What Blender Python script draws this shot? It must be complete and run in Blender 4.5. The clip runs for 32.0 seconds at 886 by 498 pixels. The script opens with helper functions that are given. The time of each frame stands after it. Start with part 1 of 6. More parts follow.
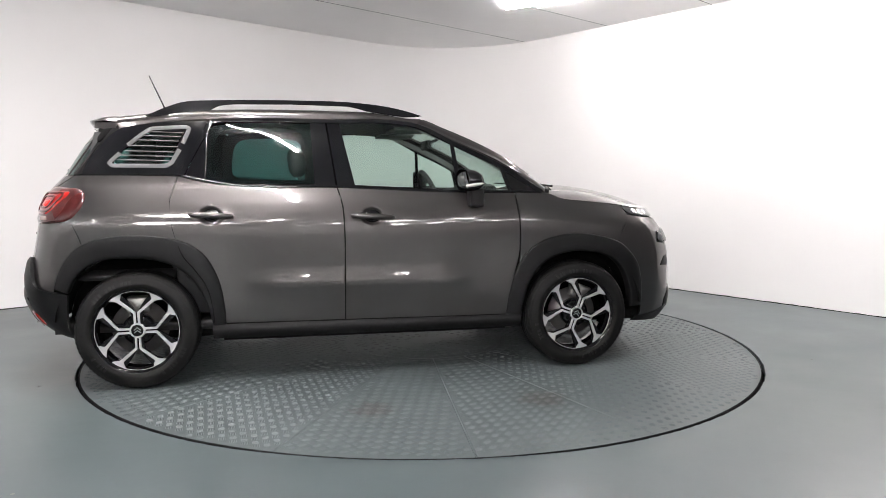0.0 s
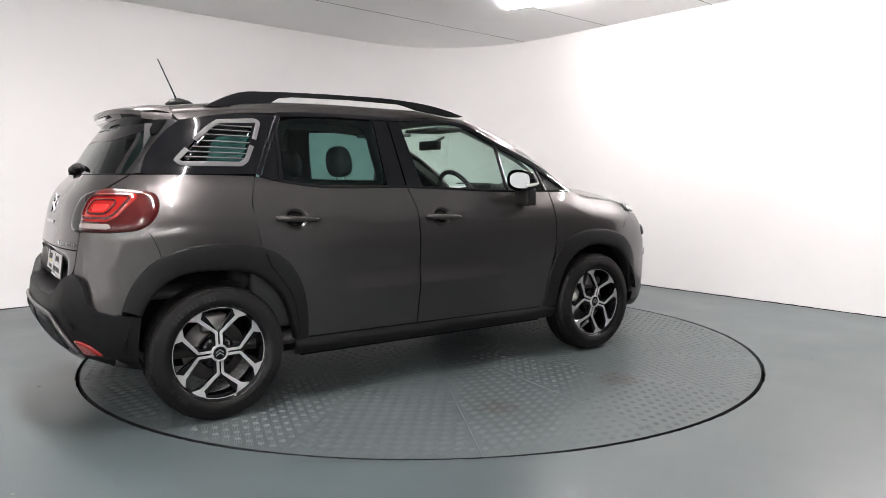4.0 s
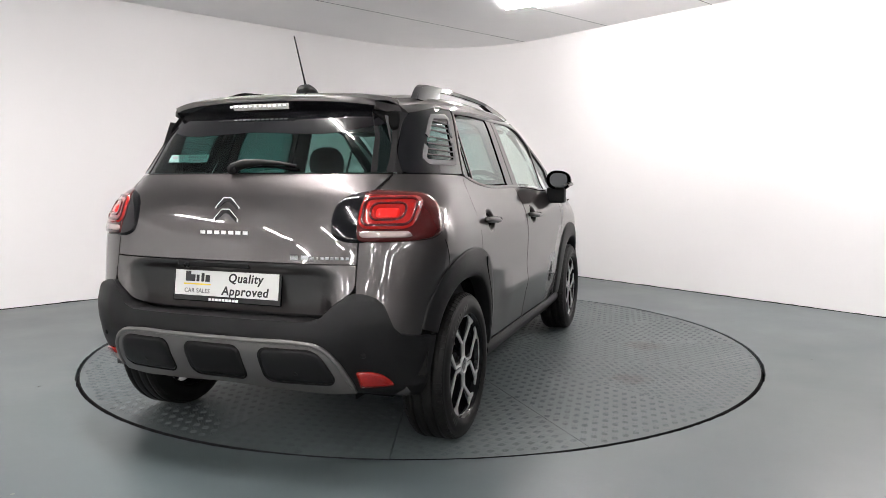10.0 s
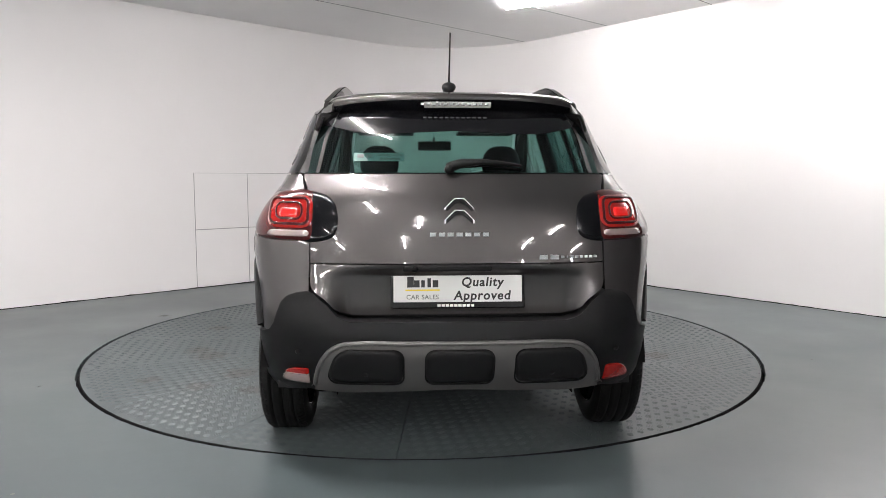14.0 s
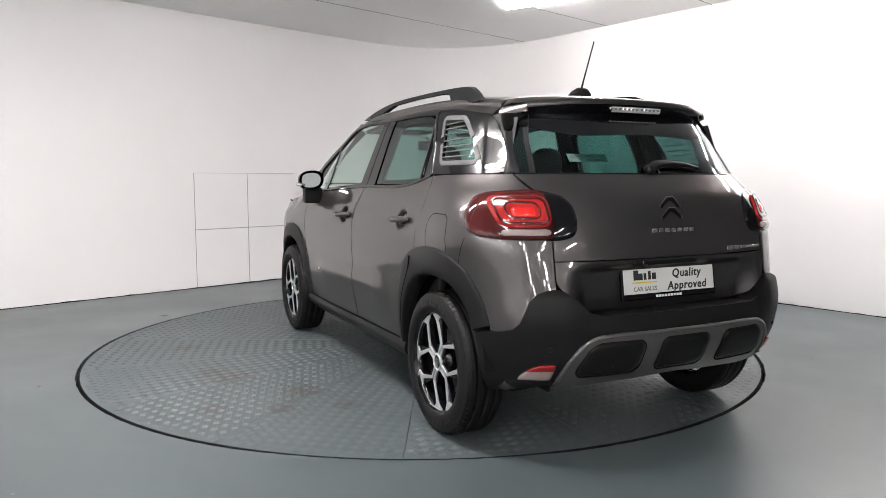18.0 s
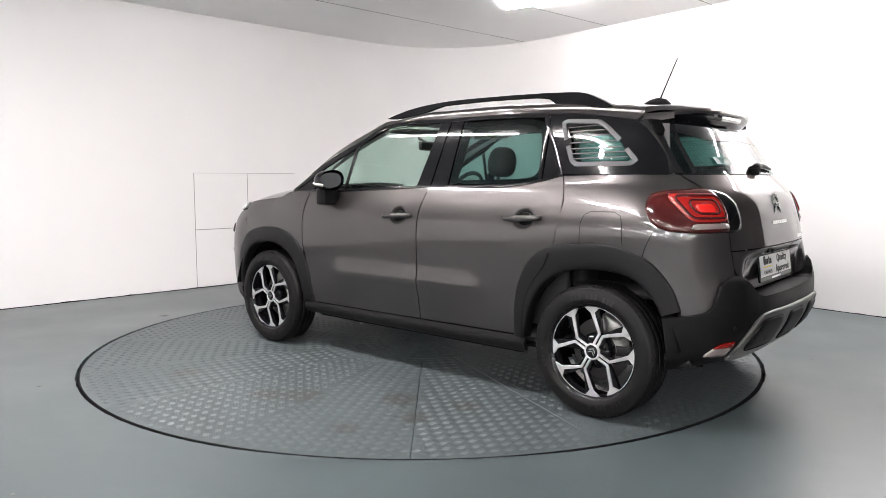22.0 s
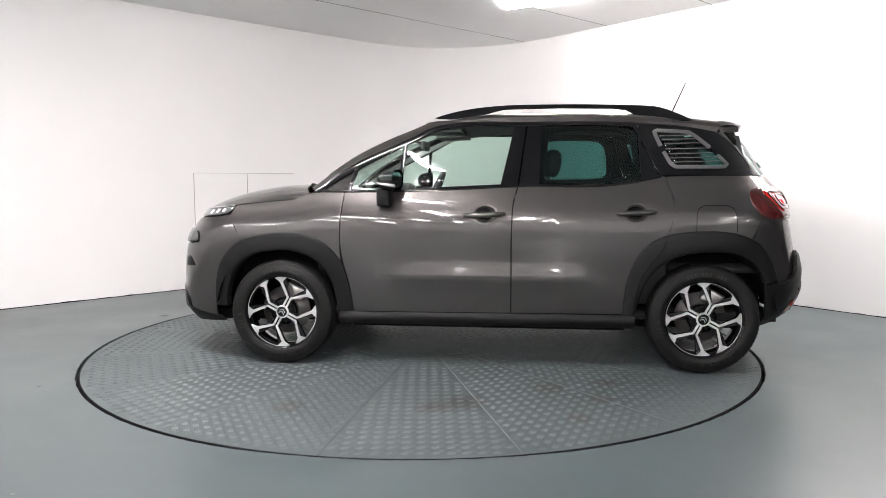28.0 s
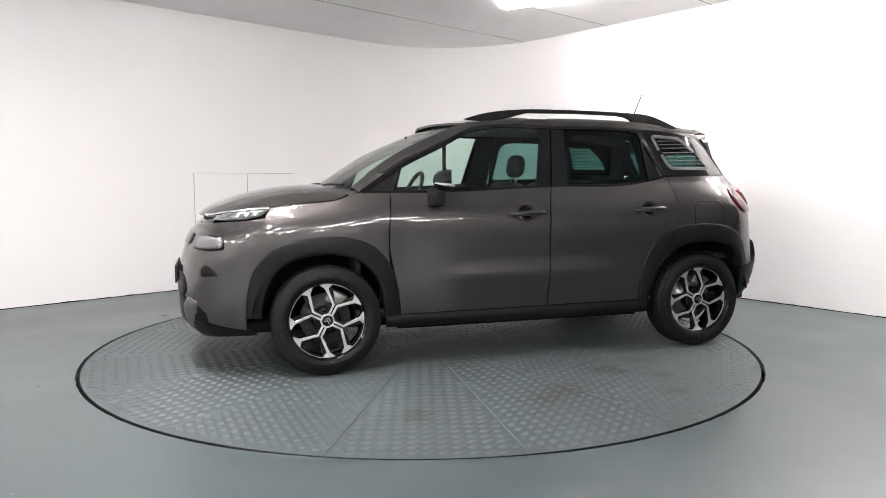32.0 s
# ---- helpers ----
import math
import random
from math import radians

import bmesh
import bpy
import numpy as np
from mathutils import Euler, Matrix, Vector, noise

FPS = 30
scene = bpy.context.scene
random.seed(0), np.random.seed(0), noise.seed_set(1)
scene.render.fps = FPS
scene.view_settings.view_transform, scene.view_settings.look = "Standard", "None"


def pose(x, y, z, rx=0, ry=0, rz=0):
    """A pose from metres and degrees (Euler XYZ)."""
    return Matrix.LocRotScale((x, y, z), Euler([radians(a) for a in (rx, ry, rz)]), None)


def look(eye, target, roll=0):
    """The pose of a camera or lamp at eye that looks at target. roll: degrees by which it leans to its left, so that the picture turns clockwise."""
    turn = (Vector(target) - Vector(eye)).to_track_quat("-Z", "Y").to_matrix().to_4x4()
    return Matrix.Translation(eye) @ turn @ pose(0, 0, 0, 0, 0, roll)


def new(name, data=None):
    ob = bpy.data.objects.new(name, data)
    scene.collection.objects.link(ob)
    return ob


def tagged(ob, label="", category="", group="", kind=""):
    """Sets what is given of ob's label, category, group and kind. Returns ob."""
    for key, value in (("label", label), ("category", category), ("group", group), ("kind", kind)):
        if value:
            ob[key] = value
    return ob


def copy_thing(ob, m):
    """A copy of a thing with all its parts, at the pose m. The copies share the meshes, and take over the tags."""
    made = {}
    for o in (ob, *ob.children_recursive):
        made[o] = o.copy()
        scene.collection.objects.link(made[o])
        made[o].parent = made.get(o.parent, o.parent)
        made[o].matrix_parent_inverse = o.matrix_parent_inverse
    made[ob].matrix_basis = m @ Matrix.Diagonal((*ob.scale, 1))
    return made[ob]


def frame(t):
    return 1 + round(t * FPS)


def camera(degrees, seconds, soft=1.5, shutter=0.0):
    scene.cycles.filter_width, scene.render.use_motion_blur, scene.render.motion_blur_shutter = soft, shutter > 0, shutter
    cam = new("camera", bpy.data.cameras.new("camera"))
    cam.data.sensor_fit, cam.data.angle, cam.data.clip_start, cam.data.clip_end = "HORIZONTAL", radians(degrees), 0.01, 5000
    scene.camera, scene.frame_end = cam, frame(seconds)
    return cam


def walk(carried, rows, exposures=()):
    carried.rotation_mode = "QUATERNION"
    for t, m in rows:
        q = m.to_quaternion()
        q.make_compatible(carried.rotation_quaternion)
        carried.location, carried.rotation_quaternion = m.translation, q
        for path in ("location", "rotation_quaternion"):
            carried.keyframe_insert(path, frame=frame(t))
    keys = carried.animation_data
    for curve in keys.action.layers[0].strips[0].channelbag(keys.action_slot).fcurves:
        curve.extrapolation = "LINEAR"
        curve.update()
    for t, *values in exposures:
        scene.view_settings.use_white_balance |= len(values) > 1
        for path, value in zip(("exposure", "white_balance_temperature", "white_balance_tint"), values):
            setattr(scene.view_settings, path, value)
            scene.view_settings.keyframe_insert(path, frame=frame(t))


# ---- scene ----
EYE = Vector((0.0, -5.184, 1.172))
LOOK = Vector((math.sin(0.0261) * math.cos(-0.0968), math.cos(0.0261) * math.cos(-0.0968), math.sin(-0.0968)))
cam = camera(63.24, 32.0, soft=0.55)
walk(cam, [(0, look(EYE, EYE + LOOK)), (32, look(EYE, EYE + LOOK))],
     exposures=[(0, 1.03), (8, 1.03), (11, 0.93), (13, 0.79), (15, 0.81), (18, 0.93), (21, 1.11), (22, 1.14), (26, 1.19), (29, 1.15), (32, 1.13)])


def table_angle(t):
    """Degrees by which the turntable has turned at t seconds."""
    return 10.09 + 5.8103 * t


CEIL = 2.9
CAR_X, CAR_Y = 0.48, 0.075  # the turntable's centre in the car's own coordinates

# ---- light: the bay's LED battens ----
world = bpy.data.worlds.new("world")
scene.world = world
world.use_nodes = True
world.node_tree.nodes["Background"].inputs[0].default_value = (0.9, 0.95, 1.0, 1)
world.node_tree.nodes["Background"].inputs[1].default_value = 0.05
scene.view_settings.exposure = 0.62


def batten_light(x, y, z, length, turn, power, name="batten_light"):
    """The light of one LED tube: a thin area lamp under its diffuser."""
    data = bpy.data.lights.new(name, "AREA")
    data.shape, data.size, data.size_y = "RECTANGLE", length, 0.03
    data.energy, data.color = power, (1.0, 0.95, 0.94)
    ob = new(name, data)
    ob.matrix_world = pose(x, y, z, 0, 0, turn)
    return ob


# x, y, length, turn, watts
BATTENS = [
    (1.45, 1.78, 1.5, -32, 5),
    (-2.1, -0.85, 1.5, -48, 30),
    (-0.9, -2.2, 1.5, -48, 34),
    (3.75, 0.1, 1.5, -52, 36),
]
HALL_BATTENS = [(-0.9, -4.6, 1.5, 90)]
for k in range(7):
    for n, x in enumerate((-6.4, -3.4, -0.4, 2.6, 5.6)):
        if (k, n) not in ((0, 1), (0, 2)) and (n < 3 or k > n - 3):
            HALL_BATTENS.append((x + 0.4 * (k % 2), -4.6 - 2.3 * k, 1.5, 90))
for bx, by, bl, bt, bw in BATTENS:
    batten_light(bx, by, CEIL - 0.044, bl - 0.06, bt, bw)


# ---- materials ----
def material(name, base, rough=0.5, metal=0.0, coat=0.0, noise_scale=0.0, noise_amount=0.0, bump=0.0, bump_scale=60.0,
             emit=None, emit_strength=0.0, transmission=0.0, ior=1.45, alpha=1.0, rough_var=0.0, coat_rough=0.03, specular=0.5):
    m = bpy.data.materials.new(name)
    m.use_nodes = True
    nt = m.node_tree
    b = nt.nodes["Principled BSDF"]
    b.inputs["Base Color"].default_value = (*base, 1)
    b.inputs["Roughness"].default_value = rough
    b.inputs["Metallic"].default_value = metal
    b.inputs["Coat Weight"].default_value = coat
    b.inputs["Coat Roughness"].default_value = coat_rough
    b.inputs["Transmission Weight"].default_value = transmission
    b.inputs["IOR"].default_value = ior
    b.inputs["Alpha"].default_value = alpha
    b.inputs["Specular IOR Level"].default_value = specular
    if emit:
        b.inputs["Emission Color"].default_value = (*emit, 1)
        b.inputs["Emission Strength"].default_value = emit_strength
    if noise_amount or bump or rough_var:
        co = nt.nodes.new("ShaderNodeTexCoord")
        n1 = nt.nodes.new("ShaderNodeTexNoise")
        n1.inputs["Scale"].default_value = noise_scale or 5.0
        n1.inputs["Detail"].default_value = 8
        nt.links.new(co.outputs["Object"], n1.inputs["Vector"])
        if noise_amount:
            ramp = nt.nodes.new("ShaderNodeMix")
            ramp.data_type = "RGBA"
            lo = [max(0, c * (1 - noise_amount)) for c in base]
            hi = [min(1, c * (1 + noise_amount)) for c in base]
            ramp.inputs["A"].default_value = (*lo, 1)
            ramp.inputs["B"].default_value = (*hi, 1)
            nt.links.new(n1.outputs["Fac"], ramp.inputs["Factor"])
            nt.links.new(ramp.outputs["Result"], b.inputs["Base Color"])
        if rough_var:
            mr = nt.nodes.new("ShaderNodeMapRange")
            mr.inputs["To Min"].default_value = max(0, rough - rough_var)
            mr.inputs["To Max"].default_value = rough + rough_var
            nt.links.new(n1.outputs["Fac"], mr.inputs["Value"])
            nt.links.new(mr.outputs["Result"], b.inputs["Roughness"])
        if bump:
            n2 = nt.nodes.new("ShaderNodeTexNoise")
            n2.inputs["Scale"].default_value = bump_scale
            n2.inputs["Detail"].default_value = 4
            nt.links.new(co.outputs["Object"], n2.inputs["Vector"])
            bp = nt.nodes.new("ShaderNodeBump")
            bp.inputs["Strength"].default_value = bump
            bp.inputs["Distance"].default_value = 0.002
            nt.links.new(n2.outputs["Fac"], bp.inputs["Height"])
            nt.links.new(bp.outputs["Normal"], b.inputs["Normal"])
    return m


M_WALL = material("white_wall_paint", (0.84, 0.825, 0.825), 0.75, noise_scale=1.3, noise_amount=0.025, bump=0.25, bump_scale=35)
M_CEIL = material("ceiling_board", (0.88, 0.87, 0.87), 0.7, noise_scale=2.0, noise_amount=0.03, bump=0.1, bump_scale=80)
M_FLOOR = material("grey_floor_paint", (0.067, 0.084, 0.088), 0.32, noise_scale=1.1, noise_amount=0.16, bump=0.22, bump_scale=9, rough_var=0.14)
M_TABLE = material("grey_tread_paint", (0.066, 0.080, 0.083), 0.47, noise_scale=2.3, noise_amount=0.22, bump=0.15, bump_scale=40, rough_var=0.12)


def add_stains(m, spots, tint, grow=0.27, edge=0.10):
    """Dirt patches with torn edges at the given places (object space)."""
    nt = m.node_tree
    b = nt.nodes["Principled BSDF"]
    src = b.inputs["Base Color"].links[0].from_socket
    co = nt.nodes.new("ShaderNodeTexCoord")
    nz = nt.nodes.new("ShaderNodeTexNoise")
    nz.inputs["Scale"].default_value = 24
    nz.inputs["Detail"].default_value = 9
    nz.inputs["Roughness"].default_value = 0.7
    nt.links.new(co.outputs["Object"], nz.inputs["Vector"])
    total = None
    for x, y, r in spots:
        d = nt.nodes.new("ShaderNodeVectorMath")
        d.operation = "DISTANCE"
        nt.links.new(co.outputs["Object"], d.inputs[0])
        d.inputs[1].default_value = (x, y, 0)
        f = nt.nodes.new("ShaderNodeMapRange")
        f.inputs["From Min"].default_value, f.inputs["From Max"].default_value = r, 0.0
        nt.links.new(d.outputs["Value"], f.inputs["Value"])
        if total is None:
            total = f.outputs["Result"]
        else:
            mx = nt.nodes.new("ShaderNodeMath")
            mx.operation = "MAXIMUM"
            nt.links.new(total, mx.inputs[0])
            nt.links.new(f.outputs["Result"], mx.inputs[1])
            total = mx.outputs[0]
    mul = nt.nodes.new("ShaderNodeMath")
    mul.operation = "MULTIPLY"
    nt.links.new(total, mul.inputs[0])
    nt.links.new(nz.outputs["Fac"], mul.inputs[1])
    th = nt.nodes.new("ShaderNodeMapRange")
    th.inputs["From Min"].default_value, th.inputs["From Max"].default_value = grow, grow + edge
    th.inputs["To Max"].default_value = 0.65
    nt.links.new(mul.outputs[0], th.inputs["Value"])
    mix = nt.nodes.new("ShaderNodeMix")
    mix.data_type = "RGBA"
    mix.inputs["B"].default_value = (*tint, 1)
    nt.links.new(th.outputs["Result"], mix.inputs["Factor"])
    nt.links.new(src, mix.inputs["A"])
    nt.links.new(mix.outputs["Result"], b.inputs["Base Color"])


add_stains(M_TABLE, [(-0.40, 1.44, 0.30), (-0.85, 1.14, 0.28), (0.50, 1.61, 0.22), (-0.24, 1.55, 0.25), (-1.2, 1.0, 0.2), (-0.54, -1.52, 0.28), (0.37, -1.52, 0.34), (-0.97, 1.64, 0.18), (-1.12, 1.32, 0.2)], (0.036, 0.032, 0.026))



def add_specks(m, scale, size, share, tint):
    """Small chips and drops of dirt, scattered by chance."""
    nt = m.node_tree
    b = nt.nodes["Principled BSDF"]
    src = b.inputs["Base Color"].links[0].from_socket
    co = nt.nodes.new("ShaderNodeTexCoord")
    nz = nt.nodes.new("ShaderNodeTexNoise")
    nz.inputs["Scale"].default_value = scale * 6
    add = nt.nodes.new("ShaderNodeVectorMath")
    add.operation = "MULTIPLY_ADD"
    add.inputs[1].default_value = (0.03 / scale, 0.03 / scale, 0)
    nt.links.new(co.outputs["Object"], nz.inputs["Vector"])
    nt.links.new(nz.outputs["Color"], add.inputs[0])
    nt.links.new(co.outputs["Object"], add.inputs[2])
    vo = nt.nodes.new("ShaderNodeTexVoronoi")
    vo.inputs["Scale"].default_value = scale
    nt.links.new(add.outputs[0], vo.inputs["Vector"])
    sep = nt.nodes.new("ShaderNodeSeparateColor")
    nt.links.new(vo.outputs["Color"], sep.inputs[0])
    gate = nt.nodes.new("ShaderNodeMath")
    gate.operation = "LESS_THAN"
    gate.inputs[1].default_value = share
    nt.links.new(sep.outputs[0], gate.inputs[0])
    wide = nt.nodes.new("ShaderNodeMath")
    wide.operation = "MULTIPLY"
    wide.inputs[1].default_value = size * scale * 1.6
    nt.links.new(sep.outputs[1], wide.inputs[0])
    near = nt.nodes.new("ShaderNodeMath")
    near.operation = "LESS_THAN"
    nt.links.new(vo.outputs["Distance"], near.inputs[0])
    nt.links.new(wide.outputs[0], near.inputs[1])
    both = nt.nodes.new("ShaderNodeMath")
    both.operation = "MULTIPLY"
    nt.links.new(gate.outputs[0], both.inputs[0])
    nt.links.new(near.outputs[0], both.inputs[1])
    mix = nt.nodes.new("ShaderNodeMix")
    mix.data_type = "RGBA"
    mix.inputs["B"].default_value = (*tint, 1)
    nt.links.new(both.outputs[0], mix.inputs["Factor"])
    nt.links.new(src, mix.inputs["A"])
    nt.links.new(mix.outputs["Result"], b.inputs["Base Color"])


add_specks(M_FLOOR, 3.2, 0.010, 0.35, (0.018, 0.018, 0.018))
add_specks(M_FLOOR, 5.1, 0.008, 0.22, (0.14, 0.14, 0.12))
add_specks(M_TABLE, 4.3, 0.008, 0.30, (0.016, 0.015, 0.013))
M_GAP = material("dark_gap_rubber", (0.004, 0.004, 0.0045), 0.9, bump=0.5, bump_scale=50, specular=0.1)
M_SEAM = material("dark_seam", (0.34, 0.345, 0.345), 0.8)
M_JOINT = material("grey_joint", (0.33, 0.33, 0.33), 0.8)
M_LED = material("led_diffuser", (0.9, 0.9, 0.9), 0.4, emit=(1.0, 0.955, 0.943), emit_strength=75)
M_LED_HALL = material("hall_led_diffuser", (0.9, 0.9, 0.9), 0.4, emit=(1.0, 0.955, 0.943), emit_strength=130)
M_LED_NEAR = material("near_led_diffuser", (0.9, 0.9, 0.9), 0.4, emit=(1.0, 0.955, 0.943), emit_strength=130)
M_WHITE = material("white_plastic", (0.8, 0.8, 0.8), 0.4)
M_HALL = material("hall_paint", (0.8, 0.8, 0.8), 0.8, noise_scale=1.5, noise_amount=0.1)
# dark so that the car reflects little light from the unseen east side
M_HALL_EAST = material("unseen_dark_wall", (0.10, 0.10, 0.105), 0.8, noise_scale=1.5, noise_amount=0.1)
M_PAINT = material("grey_metallic_paint", (0.058, 0.0533, 0.053), 0.36, metal=0.8, coat=1.0, noise_scale=900, noise_amount=0.22, coat_rough=0.008, specular=0.15)
M_PAINT.node_tree.nodes["Principled BSDF"].inputs["Coat IOR"].default_value = 1.62
M_PAINT.node_tree.nodes["Principled BSDF"].inputs["Specular Tint"].default_value = (0.4, 0.38, 0.38, 1)
M_PLASTIC = material("black_grained_plastic", (0.0066, 0.0066, 0.007), 0.46, noise_scale=8, noise_amount=0.15, bump=0.12, bump_scale=500, specular=0.18)
M_GLOSS = material("gloss_black", (0.004, 0.004, 0.005), 0.02, specular=0.4)
M_SATIN = material("satin_grey_trim", (0.125, 0.12, 0.118), 0.38, metal=0.6, noise_scale=700, noise_amount=0.1, specular=0.4)
M_RUBBER = material("tyre_rubber", (0.0045, 0.0045, 0.0045), 0.55, specular=0.22, noise_scale=14, noise_amount=0.3, bump=0.15, bump_scale=90)
M_ALLOY = material("machined_alloy", (0.50, 0.50, 0.505), 0.34, metal=0.6)
M_STEEL = material("brake_steel", (0.4, 0.39, 0.38), 0.35, metal=0.9, noise_scale=20, noise_amount=0.2)
M_DARK = material("dark_liner", (0.006, 0.006, 0.006), 0.9, specular=0.1)
M_CHROME = material("chrome", (0.85, 0.85, 0.85), 0.08, metal=1.0)


def glass_material(name, tint, rough=0.0, opaque=0.0):
    """Thin tinted glass: see-through colour with a clear gloss on it."""
    m = bpy.data.materials.new(name)
    m.use_nodes = True
    nt = m.node_tree
    nt.nodes.remove(nt.nodes["Principled BSDF"])
    out = nt.nodes["Material Output"]
    tr = nt.nodes.new("ShaderNodeBsdfTransparent")
    tr.inputs[0].default_value = (*tint, 1)
    gl = nt.nodes.new("ShaderNodeBsdfGlossy")
    gl.inputs["Roughness"].default_value = 0.01
    lw = nt.nodes.new("ShaderNodeLayerWeight")
    lw.inputs["Blend"].default_value = 0.5
    pw = nt.nodes.new("ShaderNodeMath")
    pw.operation = "POWER"
    pw.inputs[1].default_value = 4.5
    nt.links.new(lw.outputs["Facing"], pw.inputs[0])
    fr = nt.nodes.new("ShaderNodeMath")
    fr.operation = "MULTIPLY_ADD"
    fr.inputs[1].default_value, fr.inputs[2].default_value = 0.92, 0.05
    nt.links.new(pw.outputs[0], fr.inputs[0])
    mx = nt.nodes.new("ShaderNodeMixShader")
    nt.links.new(fr.outputs[0], mx.inputs[0])
    nt.links.new(tr.outputs[0], mx.inputs[1])
    nt.links.new(gl.outputs[0], mx.inputs[2])
    nt.links.new(mx.outputs[0], out.inputs["Surface"])
    return m


M_GLASS = glass_material("green_tinted_glass", (0.72, 0.84, 0.79))
M_PRIVACY = glass_material("dark_privacy_glass", (0.17, 0.33, 0.31))


# ---- mesh helpers ----
def mesh_object(name, bm, mat, parent=None, label="", smooth=True):
    me = bpy.data.meshes.new(name)
    if smooth:
        for f in bm.faces:
            f.smooth = True
    bm.normal_update()
    bm.to_mesh(me)
    bm.free()
    me.materials.append(mat)
    ob = new(name, me)
    if parent is not None:
        ob.parent = parent
    if label:
        ob["label"] = label
    return ob


def part(name, bm, mat, parent, label="", smooth=True):
    return mesh_object(name, bm, mat, parent, label, smooth)


def box_bm(x0, x1, y0, y1, z0, z1, bevel=0.0, seg=2):
    bm = bmesh.new()
    bmesh.ops.create_cube(bm, size=1)
    for v in bm.verts:
        v.co = Vector(((x0 + x1) / 2 + v.co.x * (x1 - x0), (y0 + y1) / 2 + v.co.y * (y1 - y0), (z0 + z1) / 2 + v.co.z * (z1 - z0)))
    if bevel:
        bmesh.ops.bevel(bm, geom=bm.edges[:], offset=bevel, segments=seg, affect="EDGES", profile=0.5)
    return bm


def grid_bm(P, closed_u=False, flip=False):
    """A sheet of quads from an array of points [nu][nv][3]."""
    bm = bmesh.new()
    nu, nv = P.shape[:2]
    vs = [[bm.verts.new(P[i, j]) for j in range(nv)] for i in range(nu)]
    for i in range(nu if closed_u else nu - 1):
        k = (i + 1) % nu
        for j in range(nv - 1):
            q = (vs[i][j], vs[k][j], vs[k][j + 1], vs[i][j + 1])
            bm.faces.new(q[::-1] if flip else q)
    return bm


def extrude_outline(pts, depth_vec):
    """A solid from a closed outline of 3D points, pushed along depth_vec."""
    bm = bmesh.new()
    a = [bm.verts.new(p) for p in pts]
    b = [bm.verts.new(Vector(p) + Vector(depth_vec)) for p in pts]
    n = len(pts)
    bm.faces.new(a)
    bm.faces.new(b[::-1])
    for i in range(n):
        bm.faces.new((a[i], b[i], b[(i + 1) % n], a[(i + 1) % n]))
    bmesh.ops.recalc_face_normals(bm, faces=bm.faces[:])
    return bm


def tube_bm(path, radius, sides=8, caps=True, flat=1.0):
    """A round bar along a path of points. radius: one number or one a point."""
    bm = bmesh.new()
    path = [Vector(p) for p in path]
    rings = []
    for i, p in enumerate(path):
        d = (path[min(i + 1, len(path) - 1)] - path[max(i - 1, 0)]).normalized()
        up = Vector((0, 0, 1)) if abs(d.z) < 0.95 else Vector((1, 0, 0))
        s = d.cross(up).normalized()
        u = s.cross(d)
        r = radius[i] if isinstance(radius, (list, tuple)) else radius
        rings.append([bm.verts.new(p + r * (math.cos(a) * s + flat * math.sin(a) * u)) for a in (2 * math.pi * k / sides for k in range(sides))])
    for a, b in zip(rings, rings[1:]):
        for k in range(sides):
            bm.faces.new((a[k], a[(k + 1) % sides], b[(k + 1) % sides], b[k]))
    if caps:
        bm.faces.new(rings[0][::-1])
        bm.faces.new(rings[-1])
    bmesh.ops.recalc_face_normals(bm, faces=bm.faces[:])
    return bm


def spin_bm(profile, seg=64, axis="y"):
    """A body of revolution about the y axis from (radius, y) pairs."""
    bm = bmesh.new()
    rings = []
    for k in range(seg):
        a = 2 * math.pi * k / seg
        rings.append([bm.verts.new((r * math.cos(a), y, r * math.sin(a))) for r, y in profile])
    for k in range(seg):
        a, b = rings[k], rings[(k + 1) % seg]
        for j in range(len(profile) - 1):
            bm.faces.new((a[j], a[j + 1], b[j + 1], b[j]))
    bmesh.ops.remove_doubles(bm, verts=bm.verts[:], dist=1e-6)
    bmesh.ops.recalc_face_normals(bm, faces=bm.faces[:])
    return bm


# ---- the bay: floor, curved white wall, ceiling ----
LEFT_A, LEFT_B = Vector((-3.823, 1.316)), Vector((-1.788, 3.19))
RIGHT_A, RIGHT_B = Vector((3.91, 0.74)), Vector((2.101, 3.08))


def wall_plan():
    """The inner line of the bay's wall: straight, round the corner, straight."""
    dl = (LEFT_B - LEFT_A).normalized()
    dr = (RIGHT_B - RIGHT_A).normalized()
    start = LEFT_A - dl * 7.2
    end = RIGHT_A - dr * 1.3
    p0, p3 = Vector((-0.80, 4.10)), Vector((1.55, 3.80))
    c = Vector((0.44, 5.22))
    pts = [start + (p0 - start) * i / 24 for i in range(24)]
    c0, c3 = p0.lerp(c, 0.62), p3.lerp(c, 0.62)
    for i in range(25):
        s = i / 24
        pts.append((1 - s) ** 3 * p0 + 3 * s * (1 - s) ** 2 * c0 + 3 * s * s * (1 - s) * c3 + s ** 3 * p3)
    pts += [p3 + (end - p3) * i / 24 for i in range(1, 25)]
    return pts


PLAN = wall_plan()


